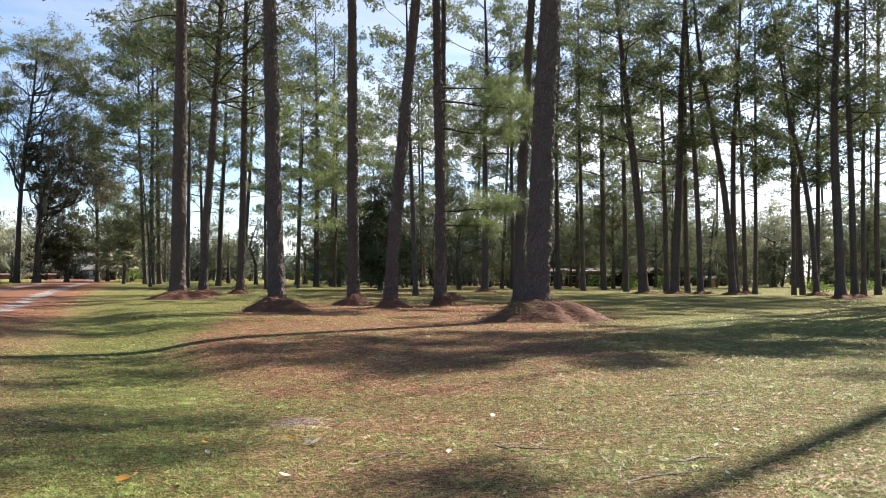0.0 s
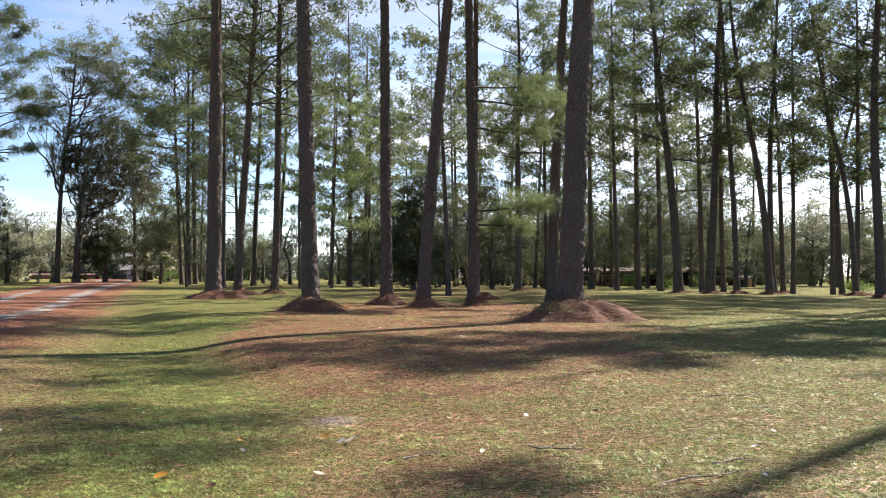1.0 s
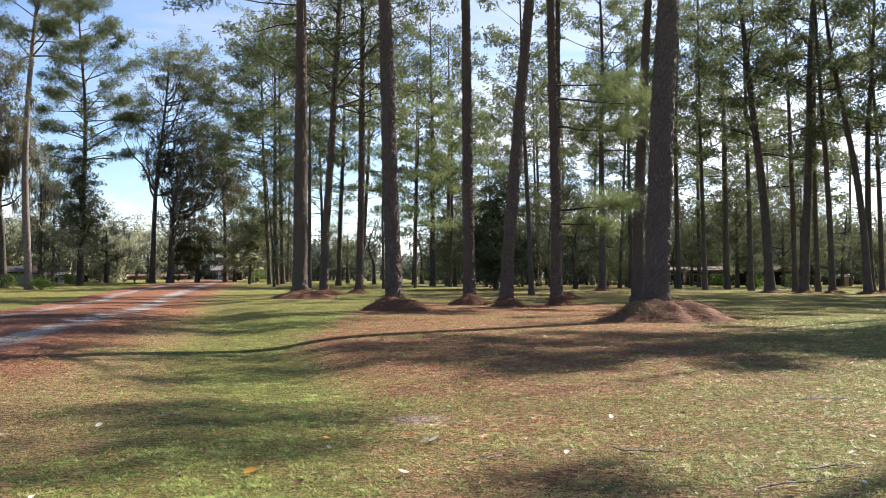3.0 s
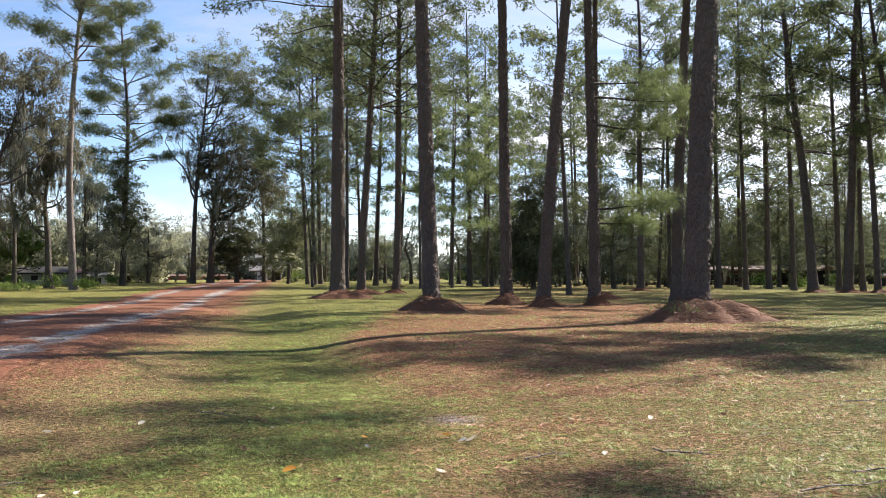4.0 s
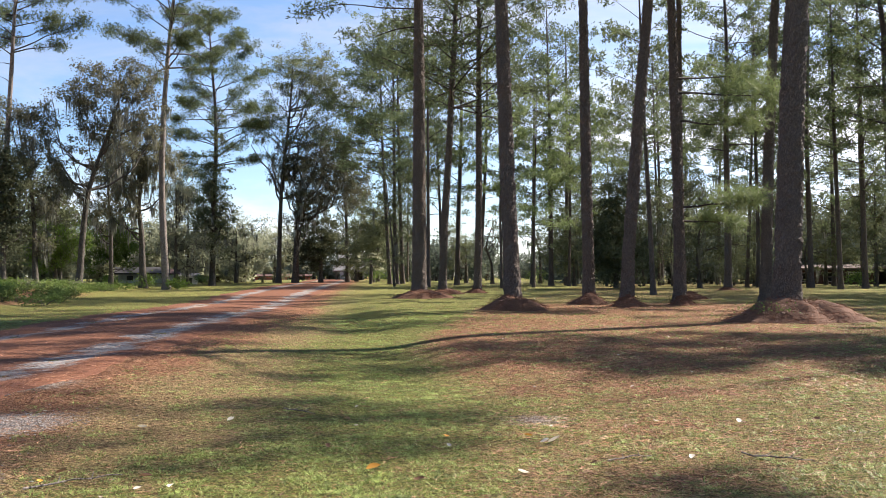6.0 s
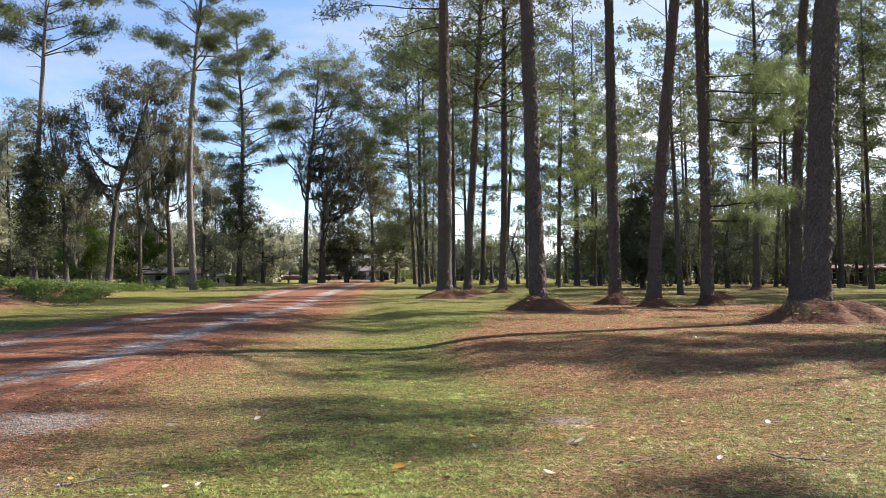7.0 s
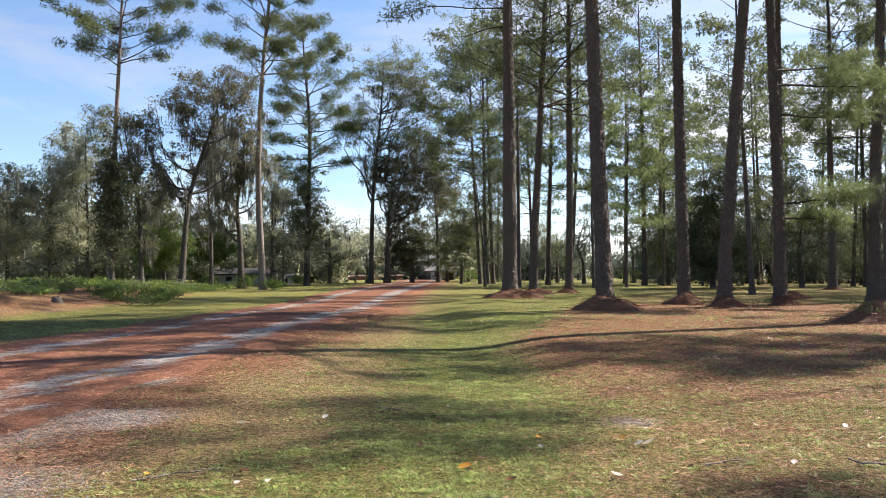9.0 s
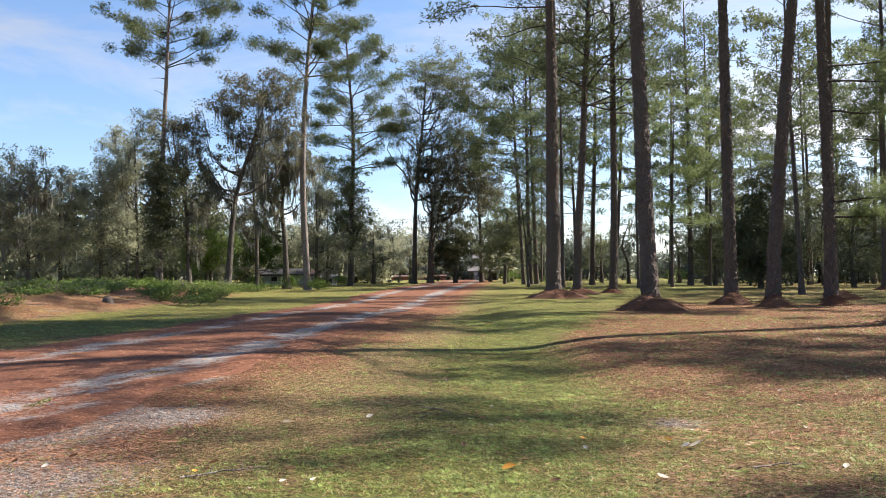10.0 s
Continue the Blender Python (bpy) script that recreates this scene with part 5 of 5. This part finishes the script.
def pavilion():
    p = new("pavilion")
    for x in (-2.0, 0.0, 2.0):
        for y in (0, 3.2):
            box("post", x - 0.08, y - 0.08, -0.3, x + 0.08, y + 0.08, 1.45, M_GREYROOF, p)
    box("back_wall", 0.2, 3.3, -0.3, 2.1, 3.45, 1.4, M_DARK, p)
    gable("roof", -2.5, -0.6, 2.5, 3.9, 1.4, 0.75, M_GREYROOF, p, "grey shingle roof")
    p.matrix_world = pose(-47.4, 118.9, float(height(-47.4, 118.9)) - 0.1, 0, 0, 22)
    return tagged(p, "open pavilion with a grey shingle roof", "pavilion")


def red_barn():
    b = new("low_barn")
    box("wall", -4.6, 0, -0.6, 4.6, 3, 0.6, M_BARNRED, b, "faded red wall")
    for x in (-3.2, -1.0, 1.4, 3.4):
        box("door", x - 0.4, -0.04, -0.25, x + 0.4, 0.02, 0.45, M_DARK, b)
    gable("roof", -4.9, -0.3, 4.9, 3.3, 0.57, 0.25, M_REDROOF, b)
    b.matrix_world = pose(-61.7, 125.3, float(height(-61.7, 125.3)) - 0.1, 0, 0, 25)
    return tagged(b, "low faded red barn at the end of the drive", "barn")


def cottage():
    c = new("cottage")
    box("wall", -2.7, 0.2, -0.4, 2.8, 4, 0.8, M_GREYWALL, c, "pale grey-green wall")
    for x in (-1.6, 0.2):
        w = box("window", x - 0.35, 0.14, 0.15, x + 0.35, 0.22, 0.68, M_WHITE, c)
        box("pane", x - 0.3, 0.12, 0.2, x + 0.3, 0.16, 0.63, M_DARK, w)
    box("door", 1.5, 0.15, -0.3, 2.2, 0.22, 0.7, M_DARK, c)
    gable("roof", -3.1, -0.25, 1.6, 4.5, 0.77, 0.62, M_DARKROOF, c, "dark weathered shingle roof")
    gable("porch_roof", 1.62, -0.25, 3.2, 4.5, 0.72, 0.5, M_REDROOF, c, "rusty red porch roof")
    c.matrix_world = pose(-52.2, 75.8, float(height(-52.2, 75.8)) + 0.1, 0, 0, 34)
    return tagged(c, "small grey cottage with a dark roof and rusty red porch roof", "house")


def lean_to():
    c = new("white_shed")
    box("wall", -0.85, 0, -0.3, 0.85, 1.6, 0.85, M_WHITE, c)
    box("door", -0.3, -0.03, -0.25, 0.3, 0.02, 0.7, M_DARK, c)
    gable("roof", -1.6, -0.25, 1.1, 1.9, 0.84, 0.3, M_GREYROOF, c, thick=0.08)
    c.matrix_world = pose(-49.8, 79.7, float(height(-49.8, 79.7)) - 0.05, 0, 0, 32)
    return tagged(c, "small white shed with a grey roof", "shed")


def white_house():
    """A pale two-storey house glimpsed behind the trees."""
    h = new("white_house")
    box("wall", -1.9, 0, -0.4, 1.9, 5, 3.3, M_WHITE, h)
    for x in (-1.0, 0.9):
        for z in (0.5, 2.1):
            w = box("window", x - 0.4, -0.06, z, x + 0.4, 0.03, z + 0.9, M_GREYROOF, h)
            box("pane", x - 0.34, -0.09, z + 0.06, x + 0.34, -0.04, z + 0.84, M_DARK, w)
    gable("roof", -2.2, -0.35, 2.2, 5.35, 3.25, 1.0, M_GREYROOF, h)
    h.matrix_world = pose(-51.6, 130.5, float(height(-51.6, 130.5)), 0, 0, 22)
    return tagged(h, "pale two-storey house half hidden behind trees", "house")


white_house(), low_house(), shed(), pavilion(), red_barn(), cottage(), lean_to()


def stump(x, y, r, h):
    rng = np.random.default_rng(3)
    t = Tubes()
    zz = np.array([-0.15, 0.05, 0.12, h, h, h])
    t.add(np.stack([zz * 0, zz * 0, np.array([-0.15, 0.05, 0.12, h, h + 0.002, h + 0.004])], 1), np.array([1.5, 1.2, 1.05, 1.0, 0.6, 0.01]) * r, 14)
    s = new("tree_stump")
    s.location = (x, y, float(height(x, y)))
    part("stump", t.mesh("stump", M_STUMP), s)
    return tagged(s, "low weathered tree stump on the bank", "stump")


stump(-23.9, 23.3, 0.17, 0.22)


# ---------------------------------------------------------------- lawn cover
def fan(rng, n, r0, r1, a0=-33, a1=57):
    r = r0 * np.exp(rng.random(n) * math.log(r1 / r0))
    a = np.radians(rng.uniform(a0, a1, n))
    return -r * np.sin(a), r * np.cos(a), r


def on_drive(x, y, grow=0.0):
    return (x > np.interp(y, DRIVE_Y, DRIVE_L) - grow) & (x < np.interp(y, DRIVE_Y, DRIVE_R) + grow)


def grass():
    rng = np.random.default_rng(21)
    n = 520000
    x, y, r = fan(rng, n, 3.5, 62, -30, 54)
    straw, lush = masks(x, y)
    clump = 0.5 + 0.5 * (0.6 * wave(x, y, 0.07, 2.0) + 0.7 * wave(y, x, 0.19, 4.0)) + 0.35 * wave(x, y, 0.5, 6.0)
    keep = ~on_drive(x, y, -0.25) & (rng.random(n) < (0.5 + 0.85 * lush * (1 - 0.4 * straw)) * np.clip(0.15 + 1.15 * clump, 0.08, 1.5) * (0.25 + 0.75 * smooth01(0.2, 2.6, x - np.interp(y, DRIVE_Y, DRIVE_R) + 50 * (x < np.interp(y, DRIVE_Y, DRIVE_L)))) * (1 - 0.9 * bareness(x, y)) * (1 - smooth01(22, 40, r)))
    x, y, r, straw, lush = x[keep], y[keep], r[keep], straw[keep], lush[keep]
    n = len(x)
    h = rng.uniform(0.008, 0.022, n) * (0.75 + 0.5 * lush) * (1 + 0.02 * r) * np.clip(0.55 + 0.9 * clump[keep], 0.4, 1.7)
    w = np.maximum(0.006, 0.0009 * r) * rng.uniform(0.7, 1.4, n)
    p = np.stack([x, y, height(x, y) - 0.004], 1)
    d = unit(np.concatenate([rng.normal(0, 0.7, (n, 2)), np.ones((n, 1)) * 0.38], 1))
    s = unit(np.concatenate([rng.normal(0, 1, (n, 2)), np.zeros((n, 1))], 1)) * w[:, None] * 0.5
    tri = np.stack([p - s, p + s, p + d * h[:, None]], 1)
    dry = (r < 24 * rng.random(n) ** 0.3) & (rng.random(n) > 0.38 + 0.7 * lush - 0.1 * straw)
    for name, sel, mat, label in (("grass", ~dry, M_GRASS, "short green blades of lawn grass"), ("dry_grass", dry, M_DRYGRASS, "short straw-coloured blades of dormant grass")):
        v = tri[sel].reshape(-1, 3)
        tagged(new(name, mesh_of(name, v, faces_of(v, 3), mat)), label, "grass", kind="stuff")


def grass_tufts():
    """Small rosettes of greener grass scattered through the thatch."""
    rng = np.random.default_rng(27)
    n, k = 95000, 8
    x, y, r = fan(rng, n, 3.5, 24, -30, 54)
    straw, lush = masks(x, y)
    drift = np.clip(0.45 + 0.7 * wave(x, y, 0.35, 3.0) + 1.1 * wave(y, x, 0.1, 5.0) + 0.4 * wave(y, x, 1.1, 7.0), 0, 1)
    keep = ~on_drive(x, y, 0.2) & (rng.random(n) < drift * (0.35 + 0.8 * lush) * (1 - 0.45 * straw) * (1 - bareness(x, y)))
    x, y, r = x[keep], y[keep], r[keep]
    n = len(x)
    size = rng.uniform(0.7, 1.8, n) * (1 + 0.02 * r)
    c = np.repeat(np.stack([x, y, height(x, y) - 0.003], 1), k, 0)
    big = np.repeat(size, k)
    a = rng.uniform(0, 6.283, n * k)
    c = c + np.stack([np.cos(a), np.sin(a), 0 * a], 1) * (0.022 * big * rng.random(n * k))[:, None]
    d = np.stack([np.cos(a), np.sin(a), rng.uniform(0.25, 0.75, n * k)], 1)
    L = rng.uniform(0.012, 0.026, n * k) * big
    w = np.maximum(0.0075, 0.0011 * np.repeat(r, k))
    s = np.stack([-np.sin(a), np.cos(a), 0 * a], 1) * w[:, None] * 0.5
    v = np.stack([c - s, c + s, c + unit(d) * L[:, None]], 1).reshape(-1, 3)
    tagged(new("grass_tufts", mesh_of("grass_tufts", v, faces_of(v, 3), M_TUFT)), "small bright green tufts of grass in the thatch", "grass", kind="stuff")


M_TUFT = leafy("grass_tufts", (0.098, 0.14, 0.034), (0.3, 0.36, 0.11), 0.36, 0.5, 0.25, 0.1, 5.0)
def needles():
    rng = np.random.default_rng(22)
    n = 420000
    x, y, r = fan(rng, n, 3.5, 32, -30, 54)
    straw, lush = masks(x, y)
    road = on_drive(x, y)
    patch = np.clip(0.5 + 0.7 * wave(x, y, 0.6, 8.0), 0.1, 1)
    keep = (rng.random(n) < np.where(road, 0.16, 0.045 + 0.62 * straw * patch))
    x, y, r, road = x[keep], y[keep], r[keep], road[keep]
    n = len(x)
    a = rng.uniform(0, 6.283, n) + 0.4
    L = rng.uniform(0.03, 0.1, n) * (1 + 0.02 * r)
    w = 0.0018 + 0.00036 * r
    p = np.stack([x, y, height(x, y) + np.where(road, 0.03, 0.012) + rng.uniform(0, 0.012, n)], 1)
    d = np.stack([np.cos(a), np.sin(a), rng.normal(0, 0.12, n)], 1)
    s = np.stack([-np.sin(a), np.cos(a), rng.normal(0, 0.4, n)], 1) * w[:, None] * 0.5
    tri = np.stack([p - s, p + s, p + d * L[:, None]], 1).reshape(-1, 3)
    tagged(new("fallen_needles", mesh_of("fallen_needles", tri, faces_of(tri, 3), M_STRAW)), "fallen rust-brown pine needles scattered over the lawn", "pine needles", kind="stuff")


def gravel():
    rng = np.random.default_rng(23)
    n = 4500
    y = 3 * np.exp(rng.random(n) * math.log(22 / 3.0))
    u = np.where(rng.random(n) < 0.5, 0.28, 0.8) + rng.normal(0, 0.06, n)
    xl, xr = np.interp(y, DRIVE_Y, DRIVE_L), np.interp(y, DRIVE_Y, DRIVE_R)
    x = xl + (xr - xl) * u
    road = n
    # pale stones washed out over the turf beside the drive
    for a, b, p, q, m in ((-4.7, 5.2, 0.45, 0.5, 700), (-5.3, 5.3, 0.35, 0.25, 300), (-3.9, 3.3, 0.6, 0.6, 600), (-5.0, 4.2, 0.6, 0.4, 400)):
        x, y = np.append(x, rng.normal(a, p * 0.6, m)), np.append(y, rng.normal(b, q * 0.6, m))
    n = len(x)
    c = np.stack([x, y, height(x, y) + 0.002], 1)
    r = rng.uniform(0.004, 0.0105, n) * (1 + np.abs(y) * 0.03) * np.where(np.arange(n) < road, 1.25, 0.8)
    o = np.array([[1, 0, 0], [-1, 0, 0], [0, 1, 0], [0, -1, 0], [0, 0, 0.5], [0, 0, -0.5]]) * 1.0
    turn = rng.uniform(0, 6.283, n)
    o = np.stack([o[None, :, 0] * np.cos(turn)[:, None] - o[None, :, 1] * np.sin(turn)[:, None], o[None, :, 0] * np.sin(turn)[:, None] + o[None, :, 1] * np.cos(turn)[:, None], np.repeat(o[None, :, 2], n, 0)], -1)
    o = o + rng.normal(0, 0.28, o.shape) * [1, 1, 0.5]
    v = c[:, None] + o * r[:, None, None] * rng.uniform(0.7, 1.3, (n, 6, 1))
    f = np.array([[0, 2, 4], [2, 1, 4], [1, 3, 4], [3, 0, 4], [2, 0, 5], [1, 2, 5], [3, 1, 5], [0, 3, 5]])
    f = (f[None] + 6 * np.arange(n)[:, None, None]).reshape(-1, 3)
    tagged(new("loose_gravel", mesh_of("loose_gravel", v.reshape(-1, 3), f, M_GRAVEL)), "loose grey gravel in the wheel ruts", "gravel", kind="stuff")


M_GRAVEL = leafy("grey_gravel", (0.12, 0.11, 0.105), (0.45, 0.42, 0.4), 0.0, 0.9, 0.2)
grass()
grass_tufts()
needles()
gravel()


def dead_leaf(x, y, size, mat, label, seed):
    """A curled leaf with a midrib fold and lobed edge."""
    rng = np.random.default_rng(seed)
    n = 7
    s = np.linspace(0, 1, n)
    w = np.sin(s * math.pi) ** 0.7 * 0.32 * (1 + 0.18 * np.sin(s * 19))
    curl = rng.uniform(0.15, 0.4)
    rows = []
    for i in range(n):
        z = curl * (s[i] - 0.4) ** 2 * 1.5
        rows += [((s[i] - 0.5), -w[i], z + w[i] * 0.6), ((s[i] - 0.5), 0, z), ((s[i] - 0.5), w[i], z + w[i] * 0.5)]
    f = [(3 * i + k, 3 * i + k + 1, 3 * i + k + 4, 3 * i + k + 3) for i in range(n - 1) for k in (0, 1)]
    ob = new("fallen_leaf", mesh_of("fallen_leaf", np.array(rows) * size, f, mat, True))
    ob.matrix_world = pose(x, y, float(height(x, y)) + 0.022, rng.uniform(-25, 25), rng.uniform(-25, 25), rng.uniform(0, 360))
    return tagged(ob, label, "leaf", "fallen leaves")


PALE, ORANGE, BROWN = (M_PALELEAF, "pale dry leaf lying on the lawn"), (M_ORANGE, "bright orange leaf lying on the lawn"), (M_BROWNLEAF, "curled brown leaf lying on the lawn")
for i, (x, y, size, kind) in enumerate((
        (-0.79, 5.42, 0.09, PALE), (-0.84, 5.36, 0.07, PALE), (-0.98, 5.55, 0.06, ORANGE), (-1.62, 4.4, 0.085, ORANGE), (-0.82, 4.48, 0.07, PALE), (1.96, 5.81, 0.06, PALE),
        (0.95, 8.88, 0.09, BROWN), (0.08, 9.4, 0.075, PALE), (3.36, 10.57, 0.09, PALE), (-1.48, 5.37, 0.06, ORANGE), (-3.62, 5.21, 0.07, PALE), (-2.71, 3.93, 0.075, BROWN),
        (-3.19, 5.66, 0.06, PALE), (-0.2, 6.31, 0.07, PALE), (-3.16, 3.69, 0.05, ORANGE), (-1.3, 4.2, 0.06, BROWN), (-2.1, 4.9, 0.05, BROWN), (0.9, 6.6, 0.06, BROWN))):
    dead_leaf(x, y, size, *kind, i)
for i in range(110):
    fx, fy, fr = fan(rng, 1, 3.4, 20)
    if not on_drive(fx, fy)[0]:
        dead_leaf(float(fx[0]), float(fy[0]), rng.uniform(0.03, 0.06), *(PALE, BROWN, BROWN)[i % 3], 100 + i)


def twig(x, y, length, turn, seed, thick=1.0):
    rng = np.random.default_rng(seed)
    s = np.linspace(0, 1, 7)
    line = np.stack([length * (s - 0.5), rng.normal(0, 0.02, 7) * length, 0.012 + 0.02 * rng.random(7)], 1)
    t = Tubes()
    t.add(line, 0.006 * thick * (1 - 0.6 * s), 5)
    for k in (2, 4):
        t.add(np.stack([line[k], line[k] + [0.07 * length, 0.12 * length * (-1) ** k, 0.02]]), (0.004 * thick, 0.002 * thick), 4)
    ob = new("fallen_twig", t.mesh("fallen_twig", M_BARK_PALE_SUNLIT))
    ob.matrix_world = pose(x, y, float(height(x, y)), 0, 0, turn)
    return tagged(ob, "thin dry twig lying on the lawn", "twig", "fallen twigs")


for i, (x, y, L, a) in enumerate(((1.2, 4.54, 0.6, 30), (1.45, 4.9, 0.35, 25), (0.5, 5.2, 0.4, -20), (-0.3, 5.0, 0.3, 40), (2.2, 7.5, 0.5, 10), (-2.9, 6.2, 0.4, -30), (-3.0, 3.75, 0.5, 60), (3.9, 16.5, 0.8, 5), (5.2, 16.8, 0.7, 170))):
    twig(x, y, L, a, 40 + i)
for i in range(16):
    by = rng.uniform(15.5, 27)
    twig(float(np.interp(by, BANK_Y, BANK_X)) - rng.uniform(0.4, 3.2), by, rng.uniform(0.6, 1.5), rng.uniform(0, 180), 70 + i, 2.4)


# ---------------------------------------------------------------- true size
for me in bpy.data.meshes:
    me.transform(Matrix.Scale(SIZE, 4))
for ob in scene.objects:
    if ob.type in ("MESH", "EMPTY"):
        ob.location = ob.location * SIZE
